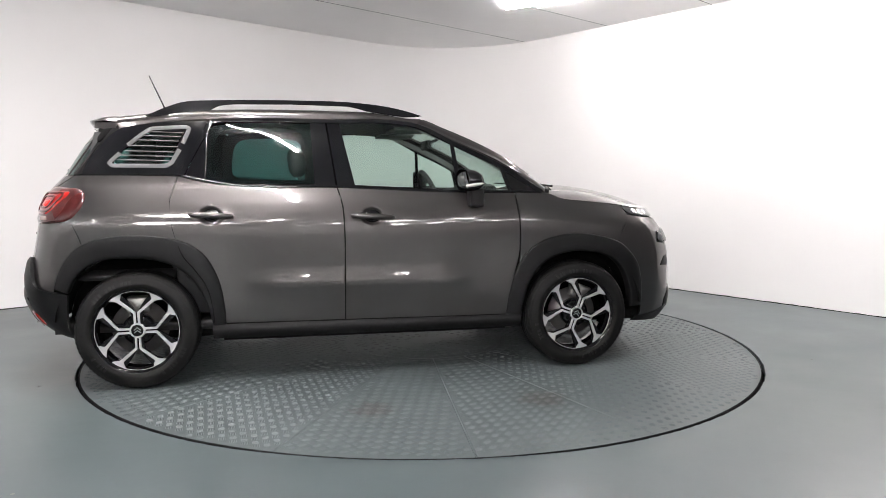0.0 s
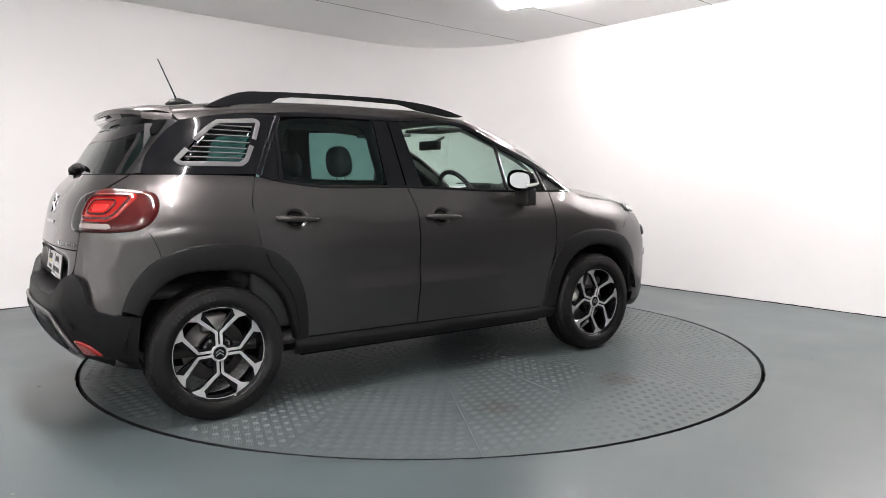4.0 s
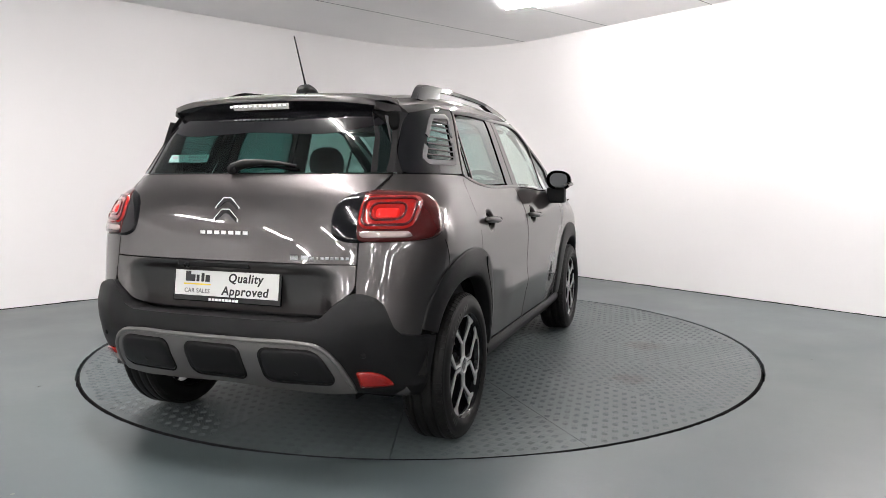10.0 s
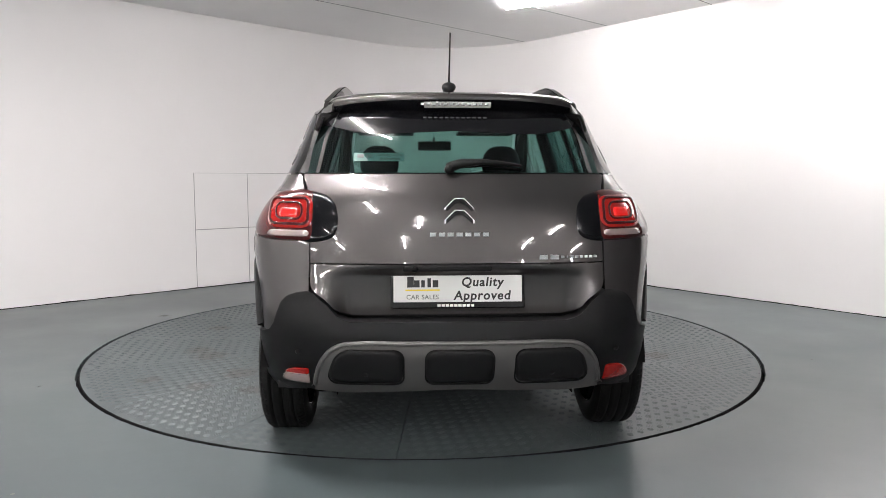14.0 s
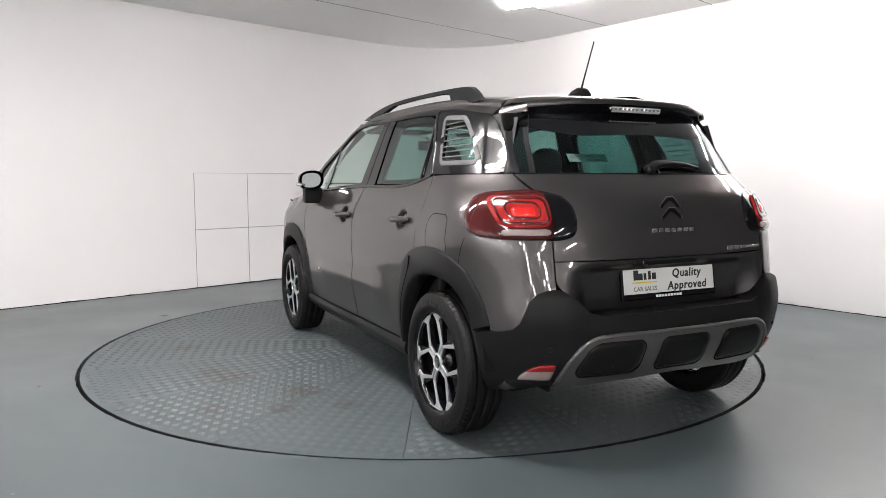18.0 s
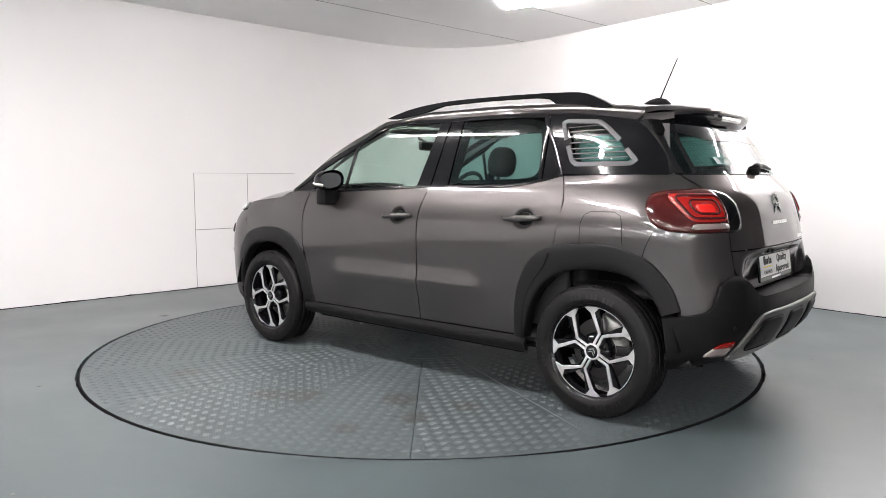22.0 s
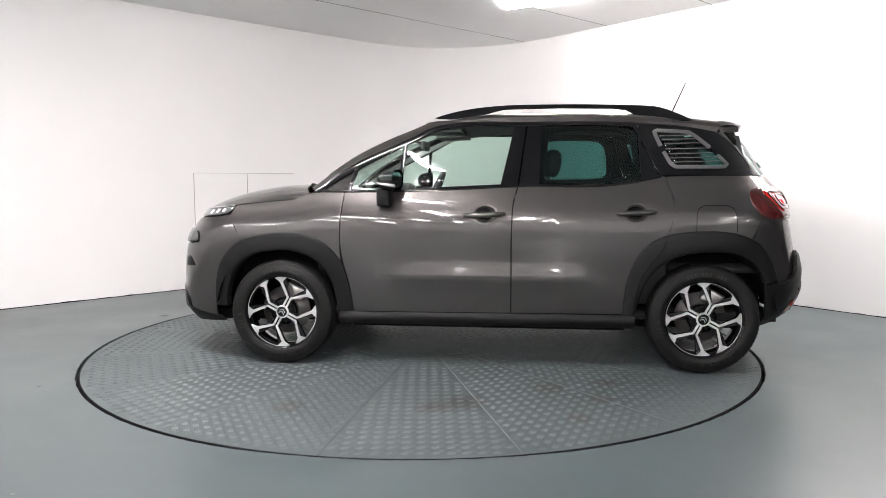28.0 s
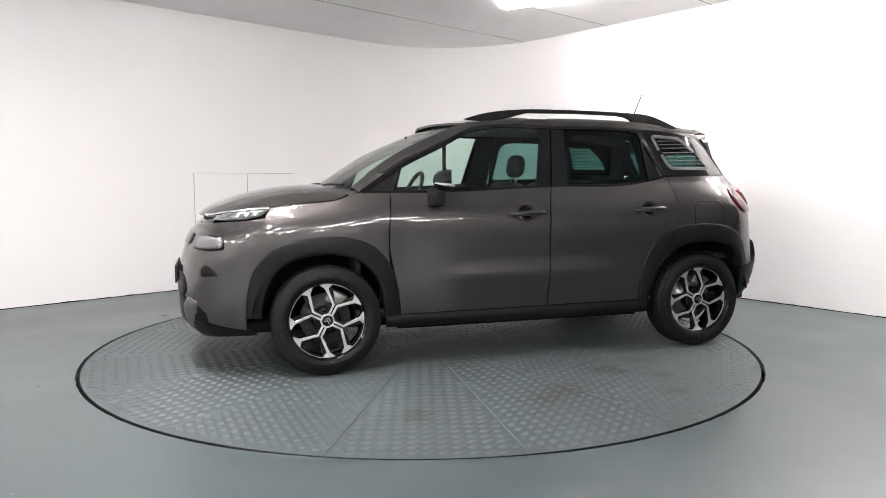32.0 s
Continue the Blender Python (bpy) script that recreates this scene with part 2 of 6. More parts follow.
def build_bay():
    P = np.zeros((len(PLAN), 2, 3))
    outer = np.zeros((len(PLAN), 2, 3))
    for i, p in enumerate(PLAN):
        a, b = PLAN[max(i - 1, 0)], PLAN[min(i + 1, len(PLAN) - 1)]
        t = (b - a).normalized()
        n = Vector((-t.y, t.x))
        P[i, 0], P[i, 1] = (p.x, p.y, -0.05), (p.x, p.y, CEIL + 0.05)
        q = p + n * 0.15
        outer[i, 0], outer[i, 1] = (q.x, q.y, -0.05), (q.x, q.y, CEIL + 0.05)
    prof = np.stack([P[:, 0], P[:, 1], outer[:, 1], outer[:, 0], P[:, 0]], axis=1)
    bm = grid_bm(prof)
    bmesh.ops.remove_doubles(bm, verts=bm.verts[:], dist=1e-6)
    bmesh.ops.recalc_face_normals(bm, faces=bm.faces[:])
    for e in bm.edges:
        if len(e.link_faces) == 2 and e.calc_face_angle(0) > 0.6:
            e.smooth = False
    tagged(mesh_object("wall_curved", bm, M_WALL), "white painted curved wall round the photo bay", "wall", kind="structure")
    # added unseen walls close the hall behind the camera; their tones shape the car's reflections
    x0, x1, y0 = min(PLAN[0].x, -8.6), max(PLAN[-1].x, 8.6), -21.0
    for nm, b, mat, words in (("wall_west", (x0 - 0.2, x0, y0, 7.5), M_HALL, "unseen pale grey wall, added to close the hall"), ("wall_east", (x1, x1 + 0.2, y0, 7.5), M_HALL_EAST, "unseen dark grey wall, added to close and darken the hall"),
                              ("wall_south", (x0 - 0.2, x1 + 0.2, y0 - 0.2, y0), M_HALL, "unseen pale grey wall, added to close the hall"), ("wall_north", (x0 - 0.2, x1 + 0.2, 7.5, 7.7), M_HALL_EAST, "unseen dark grey wall, added to close and darken the hall")):
        tagged(mesh_object(nm, box_bm(*b, -0.05, CEIL + 0.05), mat, smooth=False), words, "wall", kind="structure")
    # floor with a round opening for the turntable
    bm = bmesh.new()
    n = 480
    R = 2.281
    rnd = random.Random(5)
    ring = []
    for k in range(n):
        a = 2 * math.pi * k / n
        off = ((math.degrees(a) - 268) / 17.0) ** 6
        r = R - 0.0125 * math.exp(-min(off, 50)) + rnd.uniform(-0.0022, 0.0022)
        ring.append(bm.verts.new((r * math.cos(a), r * math.sin(a), 0)))
    low = [bm.verts.new((v.co.x, v.co.y, -0.05)) for v in ring]
    far = []
    for k in range(n):
        a = 2 * math.pi * k / n
        d = 24.0 / max(abs(math.cos(a)), abs(math.sin(a)))
        far.append(bm.verts.new((d * math.cos(a), d * math.sin(a), 0)))
    for k in range(n):
        j = (k + 1) % n
        bm.faces.new((ring[k], far[k], far[j], ring[j]))
        bm.faces.new((low[k], ring[k], ring[j], low[j]))
    tagged(mesh_object("floor", bm, M_FLOOR, smooth=False), "glossy grey-green painted concrete floor", "floor", kind="structure")
    bm = bmesh.new()
    bmesh.ops.create_circle(bm, cap_ends=True, segments=96, radius=2.4)
    for v in bm.verts:
        v.co.z = -0.048
    tagged(mesh_object("turntable_pit", bm, M_GAP, smooth=False), "dark pit under the turntable", "pit", kind="structure")
    tagged(mesh_object("ceiling", box_bm(-15, 15, -24, 8, CEIL, CEIL + 0.12), M_CEIL, smooth=False), "pale grey boarded ceiling with thin seams", "ceiling", kind="structure")


build_bay()


def ceiling_seam(a, b, w=0.004):
    a, b = Vector((*a, CEIL)), Vector((*b, CEIL))
    d = (b - a).normalized()
    s = Vector((-d.y, d.x, 0)) * w
    bm = extrude_outline([a - s, b - s, b + s, a + s], (0, 0, -0.003))
    return tagged(mesh_object("ceiling_seam", bm, M_SEAM, smooth=False), "thin dark joint between ceiling boards", "seam", "ceiling joints", "structure")


for a, b in (((-3.3, 0.0), (1.31, 4.13)), ((-1.5, 0.0), (2.17, 3.2)), ((0.6, 0.0), (2.97, 2.2))):
    ceiling_seam(a, b)


def batten(x, y, length, turn, led=M_LED):
    ob = new("batten_lamp")
    ob.matrix_world = pose(x, y, CEIL, 0, 0, turn)
    part("housing", box_bm(-length / 2, length / 2, -0.010, 0.010, -0.012, -0.002, 0.002), M_WHITE, ob, smooth=False)
    part("diffuser", tube_bm([(-length / 2 + 0.01, 0, -0.030), (length / 2 - 0.01, 0, -0.026)], 0.016, 12), led, ob, "glowing white diffuser")
    return tagged(ob, "white LED batten lamp fixed under the ceiling", "lamp", "ceiling battens")


for bx, by, bl, bt, bw in BATTENS:
    batten(bx, by, bl, bt)
for bx, by, bl, bt in HALL_BATTENS:
    batten(bx, by, bl, bt, M_LED_NEAR if by > -8 and abs(bx) < 5.8 else M_LED_HALL)

# wall boards low on the curved wall
def wall_board(i, s0, s1, z0, z1):
    d = (LEFT_B - LEFT_A).normalized()
    n = Vector((d.y, -d.x))
    o = LEFT_A
    a, b = o + d * s0, o + d * s1
    pts = [(a.x + n.x * 0.001, a.y + n.y * 0.001, z0), (b.x + n.x * 0.001, b.y + n.y * 0.001, z0), (b.x + n.x * 0.001, b.y + n.y * 0.001, z1), (a.x + n.x * 0.001, a.y + n.y * 0.001, z1)]
    bm = extrude_outline(pts, (n.x * 0.007, n.y * 0.007, 0))
    bmesh.ops.bevel(bm, geom=bm.edges[:], offset=0.002, segments=1, affect="EDGES")
    return tagged(mesh_object("wall_board", bm, M_WALL, smooth=False), "flat white board let into the wall", "board", "wall boards", "structure")


def board_joint(s0, s1, z0, z1):
    d = (LEFT_B - LEFT_A).normalized()
    n = Vector((d.y, -d.x))
    a, b = LEFT_A + d * s0, LEFT_A + d * s1
    o = 0.0085
    pts = [(a.x + n.x * o, a.y + n.y * o, z0), (b.x + n.x * o, b.y + n.y * o, z0), (b.x + n.x * o, b.y + n.y * o, z1), (a.x + n.x * o, a.y + n.y * o, z1)]
    bm = extrude_outline(pts, (n.x * 0.001, n.y * 0.001, 0))
    tagged(mesh_object("board_joint", bm, M_JOINT, smooth=False), "thin grey joint beside a wall board", "joint", "wall joints", "structure")


board_joint(1.858, 1.864, 0.0, 1.238)
board_joint(2.484, 2.491, 0.0, 1.238)
board_joint(1.864, 3.10, 0.627, 0.634)
board_joint(1.864, 3.10, 1.235, 1.2385)
for i, (s0, s1) in enumerate(((1.865, 2.485), (2.49, 3.10))):
    for z0, z1 in ((0.01, 0.628), (0.634, 1.235)):
        wall_board(i, s0, s1, z0, z1)


def wall_foot():
    """The uneven dark gap where the wall meets the floor."""
    rnd = random.Random(3)
    pts = []
    for a, b in zip(PLAN, PLAN[1:]):
        n = max(1, int((b - a).length / 0.06))
        pts += [a.lerp(b, i / n) for i in range(n)]
    P = np.zeros((len(pts), 4, 3))
    for i, p in enumerate(pts):
        a, b = pts[max(i - 1, 0)], pts[min(i + 1, len(pts) - 1)]
        t = (b - a).normalized()
        n = Vector((t.y, -t.x))
        h = 0.005 + 0.006 * rnd.random() ** 2
        w = 0.004 + 0.012 * rnd.random() ** 3
        for j, (o, z) in enumerate(((0.0, h), (0.003, h), (0.003 + w, 0.002), (0.003 + w, 0.0))):
            P[i, j] = (p.x + n.x * o, p.y + n.y * o, z)
    bm = grid_bm(P)
    bmesh.ops.recalc_face_normals(bm, faces=bm.faces[:])
    tagged(mesh_object("wall_foot_gap", bm, M_DARK, smooth=False), "dark uneven gap along the wall's foot", "trim", kind="structure")


wall_foot()

# ---- turntable ----
SEAM0 = 63.0  # degrees of the first radial joint; sixteen plates


def build_turntable():
    table = new("turntable")
    tagged(table, "round grey-green painted steel turntable with raised tread", "turntable")
    R0, R1 = 0.55, 2.257
    for k in range(16):
        a0, a1 = radians(SEAM0 + 22.5 * k), radians(SEAM0 + 22.5 * (k + 1))
        pts = []
        for r, order in ((R1, range(13)), (R0, range(12, -1, -1))):
            for i in order:
                a = a0 + (a1 - a0) * i / 12
                g = 0.0014 * (1 if i == 0 else -1 if i == 12 else 0)
                pts.append((r * math.cos(a) - g * math.sin(a), r * math.sin(a) + g * math.cos(a), 0.0))
        part("deck_plate", extrude_outline(pts, (0, 0, -0.04)), M_TABLE, table, smooth=False)
    pts = [(0.547 * math.cos(2 * math.pi * k / 64), 0.547 * math.sin(2 * math.pi * k / 64), 0.0) for k in range(64)]
    part("hub_plate", extrude_outline(pts, (0, 0, -0.04)), M_TABLE, table, smooth=False)
    # five-bar tread: groups of short bars, turned by a right angle from cell to cell
    V, F = [], []
    p = 0.047
    n = int(R1 / p) + 2
    for k in range(16):
        mid = radians(SEAM0 + 22.5 * (k + 0.5) + 45)
        c, s = math.cos(mid), math.sin(mid)
        for i in range(-n, n + 1):
            for j in range(-n, n + 1):
                x, y = (i * c - j * s) * p, (i * s + j * c) * p
                r = math.hypot(x, y)
                if r > R1 - 0.03 or 0.52 < r < 0.575:
                    continue
                da = (math.degrees(math.atan2(y, x)) - SEAM0 - 22.5 * k) % 360
                if da > 22.5 or min(da, 22.5 - da) * radians(1) * r < 0.02:
                    continue
                ang = mid + (math.pi / 2 if (i + j) % 2 else 0)
                ux, uy = math.cos(ang), math.sin(ang)
                for b in range(5):
                    o = (b - 2) * 0.0072
                    cx, cy = x - uy * o, y + ux * o
                    L, w = 0.0165 - 0.0016 * abs(b - 2), 0.0021
                    base = len(V)
                    for (l, ww, z) in ((-L, -w, 0.0), (L, -w, 0.0), (L, w, 0.0), (-L, w, 0.0), (-L * 0.82, -w * 0.4, 0.0008), (L * 0.82, -w * 0.4, 0.0008), (L * 0.82, w * 0.4, 0.0008), (-L * 0.82, w * 0.4, 0.0008)):
                        V.append((cx + ux * l - uy * ww, cy + uy * l + ux * ww, z))
                    F += [(base, base + 1, base + 5, base + 4), (base + 1, base + 2, base + 6, base + 5), (base + 2, base + 3, base + 7, base + 6), (base + 3, base, base + 4, base + 7), (base + 4, base + 5, base + 6, base + 7)]
    me = bpy.data.meshes.new("tread")
    me.from_pydata(V, [], F)
    me.materials.append(M_TABLE)
    ob = new("tread", me)
    ob.parent = table
    tagged(ob, kind="stuff")
    # rubber lip round the edge
    P = np.zeros((160, 4, 3))
    for k in range(160):
        a = 2 * math.pi * k / 160
        for m, (r, z) in enumerate(((2.257, -0.03), (2.2575, 0.001), (2.263, 0.000), (2.264, -0.03))):
            P[k, m] = (r * math.cos(a), r * math.sin(a), z)
    part("rubber_lip", grid_bm(P, closed_u=True, flip=True), M_GAP, table, "black rubber edge")
    return table


TABLE = build_turntable()
# ---- the car ----
def curve_fn(xs, ys):
    """A smooth curve through the given stations."""
    xs, ys = np.array(xs, float), np.array(ys, float)
    d = np.diff(ys) / np.diff(xs)
    m = np.empty_like(ys)
    m[0], m[-1] = d[0], d[-1]
    h = np.diff(xs)
    for i in range(1, len(xs) - 1):
        if d[i - 1] * d[i] <= 0:
            m[i] = 0
        else:
            w1, w2 = 2 * h[i] + h[i - 1], h[i] + 2 * h[i - 1]
            m[i] = (w1 + w2) / (w1 / d[i - 1] + w2 / d[i])

    def f(x):
        x = np.clip(np.asarray(x, float), xs[0], xs[-1])
        i = np.clip(np.searchsorted(xs, x) - 1, 0, len(xs) - 2)
        t = (x - xs[i]) / h[i]
        return ((1 + 2 * t) * (1 - t) ** 2 * ys[i] + t * (1 - t) ** 2 * h[i] * m[i] + t * t * (3 - 2 * t) * ys[i + 1] + t * t * (t - 1) * h[i] * m[i + 1])
    return f


# half width of the body by height
SECTION = curve_fn([0.20, 0.27, 0.34, 0.45, 0.56, 0.66, 0.76, 0.85, 0.92, 0.97, 1.02, 1.07, 1.12, 1.15, 1.20, 1.30, 1.40, 1.47, 1.51, 1.535, 1.56],
                   [0.76, 0.790, 0.804, 0.819, 0.829, 0.836, 0.842, 0.844, 0.840, 0.830, 0.813, 0.791, 0.768, 0.752, 0.736, 0.702, 0.668, 0.642, 0.622, 0.600, 0.56])
# the raised lower part of the doors, with a crease along its top
CREASE = curve_fn([0.34, 0.45, 0.53, 0.562, 0.578, 0.60, 0.64, 0.68, 0.72], [0.0, 0.004, 0.0125, 0.0165, 0.0165, 0.013, 0.0055, 0.001, 0.0])
# the rear quarters are plainer than the doors
SECTION_REAR = curve_fn([0.20, 0.27, 0.34, 0.45, 0.60, 0.70, 0.80, 0.90, 0.97, 1.03, 1.08, 1.12, 1.15, 1.20, 1.30, 1.40, 1.47, 1.51, 1.535, 1.56],
                        [0.76, 0.797, 0.818, 0.830, 0.836, 0.840, 0.844, 0.842, 0.830, 0.808, 0.787, 0.768, 0.752, 0.736, 0.702, 0.668, 0.642, 0.622, 0.600, 0.56])
# how far the rear and the front reach on the centre line, by height
REAR = curve_fn([0.22, 0.28, 0.34, 0.42, 0.50, 0.56, 0.62, 0.70, 0.76, 0.85, 0.90, 0.95, 1.05, 1.10, 1.13, 1.163, 1.195, 1.28, 1.36, 1.43, 1.48, 1.56],
                [-1.76, -1.83, -1.89, -1.945, -1.978, -1.985, -1.978, -1.958, -1.943, -1.923, -1.914, -1.905, -1.882, -1.862, -1.842, -1.814, -1.784, -1.733, -1.683, -1.63, -1.59, -1.53])
# how far the number plate panel stands back
PLATE_PANEL = curve_fn([0.60, 0.64, 0.74, 0.80, 0.845], [-1.866, -1.868, -1.878, -1.890, -1.900])
REAR_N = curve_fn([0.2, 0.9, 1.05, 1.2, 1.56], [7.0, 6.2, 5.4, 4.5, 4.0])
FRONT = curve_fn([0.20, 0.25, 0.32, 0.42, 0.55, 0.68, 0.76, 0.84, 0.90, 0.95, 1.00, 1.05, 1.12, 1.3, 1.56],
                 [2.04, 2.10, 2.15, 2.155, 2.15, 2.135, 2.11, 2.07, 2.03, 1.985, 1.93, 1.86, 1.75, 1.5, 1.2])
HOODLINE = curve_fn([0.6, 1.0, 1.2, 1.4, 1.6, 1.8, 2.0, 2.2], [1.12, 1.11, 1.075, 1.05, 1.03, 0.995, 0.93, 0.85])
TAPER = curve_fn([-2.2, -1.9, -1.6, -1.3, -1.0, -0.5, 0.4, 0.9, 1.3, 1.6, 1.8, 2.2], [0.972, 0.98, 0.992, 1.0, 1.0, 1, 1, 0.99, 0.978, 0.965, 0.955, 0.94])


def half_width(x, z):
    """The body's half width at x along the car and z above the ground."""
    x, z = np.broadcast_arrays(np.asarray(x, float), np.asarray(z, float))
    f = np.clip((x - 0.9) / 0.4, 0, 1)
    zz = np.where((x > 0.9) & (z < 1.3), z + f * np.clip((z - 0.7) / 0.3, 0, 1) * (1.11 - HOODLINE(x)), z)
    q = np.clip((-0.95 - x) / 0.30, 0, 1)
    q = q * q * (3 - 2 * q)
    c = np.clip((x + 0.74) / 0.26, 0, 1) * np.clip((0.68 - x) / 0.26, 0, 1)
    y = SECTION(zz) + np.where((z > 0.34) & (z < 0.72), CREASE(z), 0) * c * c * (3 - 2 * c)
    y = (y * (1 - q) + SECTION_REAR(zz) * q) * TAPER(x)
    y = y + 0.044 * np.exp(-((x + 1.62) / 0.42) ** 2) * np.exp(-((z - 0.99) / 0.22) ** 2) + 0.010 * np.exp(-((x + 1.6) / 0.35) ** 2) * np.exp(-((z - 0.6) / 0.3) ** 2)
    xr, n = REAR(z), REAR_N(z)
    e = np.clip((-1.0 - x) / (-1.0 - xr), 0, 1)
    y = y * (1 - e ** n) ** (1 / 3)
    xf = FRONT(z)
    g = np.clip((x - 1.2) / np.maximum(xf - 1.2, 0.05), 0, 1)
    return y * (1 - g ** 5.5) ** (1 / 2.4)


def lift_side(P, off=0.0):
    """(x, z) on the flank."""
    x, z = P[..., 0], P[..., 1]
    return np.stack([x, half_width(x, z) + off, z], -1)


def polar_lift(xc, sign):
    def lift(P, off=0.0):
        a, z = P[..., 0], P[..., 1]
        ca, sa = np.cos(a), np.sin(a)
        lo, hi = np.zeros_like(a), np.full_like(a, 1.6)
        for _ in range(34):
            mid = (lo + hi) / 2
            x = xc + sign * mid * ca
            inside = mid * np.abs(sa) < half_width(x, z)
            end = (x > REAR(z)) if sign < 0 else (x < FRONT(z))
            ok = inside & end
            lo, hi = np.where(ok, mid, lo), np.where(ok, hi, mid)
        r = (lo + hi) / 2 + off
        return np.stack([xc + sign * r * ca, r * sa, z], -1)
    return lift


XR, XF = -1.0, 1.2
lift_rear = polar_lift(XR, -1)
lift_front = polar_lift(XF, 1)


def rs(x, z):
    """A flank point in the rear chart."""
    return (math.atan2(float(half_width(x, z)), -(x - XR)), z)


def rb(y, z):
    """A point of the rear face in the rear chart."""
    lo, hi = float(REAR(z)), XR
    for _ in range(40):
        mid = (lo + hi) / 2
        if float(half_width(mid, z)) < abs(y):
            lo = mid
        else:
            hi = mid
    return (math.atan2(y, -(hi - XR)), z)


def fs(x, z):
    return (math.atan2(float(half_width(x, z)), x - XF), z)


def fb(y, z):
    lo, hi = XF, float(FRONT(z))
    for _ in range(40):
        mid = (lo + hi) / 2
        if float(half_width(mid, z)) < abs(y):
            hi = mid
        else:
            lo = mid
    return (math.atan2(y, lo - XF), z)


def resample(pts, n, smooth=False):
    p = np.array(pts, float)
    if len(p) == 1:
        return np.repeat(p, n, 0)
    if smooth and len(p) > 2:
        d = np.r_[0, np.cumsum(np.linalg.norm(np.diff(p, axis=0), axis=1))]
        q = np.linspace(0, d[-1], 200)
        m = np.gradient(p, d, axis=0)
        i = np.clip(np.searchsorted(d, q) - 1, 0, len(d) - 2)
        h = (d[i + 1] - d[i])[:, None]
        t = ((q - d[i]) / h[:, 0])[:, None]
        p = (1 + 2 * t) * (1 - t) ** 2 * p[i] + t * (1 - t) ** 2 * h * m[i] + t * t * (3 - 2 * t) * p[i + 1] + t * t * (t - 1) * h * m[i + 1]
    d = np.r_[0, np.cumsum(np.linalg.norm(np.diff(p, axis=0), axis=1))]
    q = np.linspace(0, d[-1], n)
    return np.stack([np.interp(q, d, p[:, k]) for k in range(p.shape[1])], 1)


def coons(bottom, top, left=None, right=None, nu=40, nv=24, smooth=True):
    """A patch between four border lines in a chart. bottom and top run the same way; left and right run from bottom to top."""
    A, B = resample(bottom, nu, smooth), resample(top, nu, smooth)
    C = resample(left, nv, smooth) if left is not None else resample([A[0], B[0]], nv)
    Dd = resample(right, nv, smooth) if right is not None else resample([A[-1], B[-1]], nv)
    u, v = np.linspace(0, 1, nu)[:, None, None], np.linspace(0, 1, nv)[None, :, None]
    return ((1 - v) * A[:, None] + v * B[:, None] + (1 - u) * C[None] + u * Dd[None]
            - ((1 - u) * (1 - v) * A[0] + u * (1 - v) * A[-1] + (1 - u) * v * B[0] + u * v * B[-1]))


def sheet(P3, thick=0.014, side=1):
    """A panel from a grid of 3D points, its border folded inwards. side -1 mirrors it to the other flank."""
    Q = P3.copy()
    nu, nv = Q.shape[:2]
    du, dv = np.gradient(Q, axis=0), np.gradient(Q, axis=1)
    N = np.cross(du, dv)
    N /= np.maximum(np.linalg.norm(N, axis=-1, keepdims=True), 1e-9)
    out = Q.reshape(-1, 3).mean(0) - np.array([0.0 if abs(Q[..., 1].mean()) > 0.5 else 0.2, 0, 0.85])
    if (N.reshape(-1, 3) @ out).mean() < 0:
        N = -N
        flip = True
    else:
        flip = False
    if side < 0:
        Q[..., 1] *= -1
        N = N * np.array([1, -1, 1])
        flip = not flip
    bm = bmesh.new()
    vs = [[bm.verts.new(Q[i, j]) for j in range(nv)] for i in range(nu)]
    for i in range(nu - 1):
        for j in range(nv - 1):
            q = (vs[i][j], vs[i + 1][j], vs[i + 1][j + 1], vs[i][j + 1])
            bm.faces.new(q[::-1] if flip else q)
    if thick:
        loop = [(i, 0) for i in range(nu)] + [(nu - 1, j) for j in range(1, nv)] + [(i, nv - 1) for i in range(nu - 2, -1, -1)] + [(0, j) for j in range(nv - 2, 0, -1)]
        inn = [bm.verts.new(Q[i, j] - N[i, j] * thick) for i, j in loop]
        L = len(loop)
        for k in range(L):
            a, b = loop[k], loop[(k + 1) % L]
            q = (vs[a[0]][a[1]], inn[k], inn[(k + 1) % L], vs[b[0]][b[1]])
            bm.faces.new(q[::-1] if flip else q)
            e = bm.edges.get((vs[a[0]][a[1]], vs[b[0]][b[1]]))
            if e:
                e.smooth = False
    return bm


def closed_blob(outline, lift, rise=0.012, rings=6, n=48, base=0.0, side=1, smooth=True, power=2.5):
    """A raised pad inside a closed outline of a chart: full height in the middle, rounded off to its border."""
    o = resample(list(outline) + [outline[0]], n + 1, False)[:-1]
    if smooth:
        for _ in range(2):
            o = (np.roll(o, 1, 0) + 2 * o + np.roll(o, -1, 0)) / 4
    c = o.mean(0)
    bm = bmesh.new()
    ks = [1.0, 1.0] + [1 - i / rings for i in range(1, rings)]
    hs = [-0.006, 0.0] + [1 - (1 - min(1.0, (1 - k) * 2.2)) ** power for k in ks[2:]]
    prev = None
    for idx, (k, h) in enumerate(zip(ks, hs)):
        P = lift(c + (o - c) * k, base + (rise * h if idx else -0.008))
        if side < 0:
            P = P * np.array([1, -1, 1])
        ring = [bm.verts.new(p) for p in P]
        if prev:
            for i in range(n):
                j = (i + 1) % n
                bm.faces.new((prev[i], prev[j], ring[j], ring[i]))
        prev = ring
    P = lift(c[None], base + rise)[0]
    if side < 0:
        P = P * np.array([1, -1, 1])
    v = bm.verts.new(P)
    for i in range(n):
        bm.faces.new((prev[i], prev[(i + 1) % n], v))
    bmesh.ops.recalc_face_normals(bm, faces=bm.faces[:])
    return bm


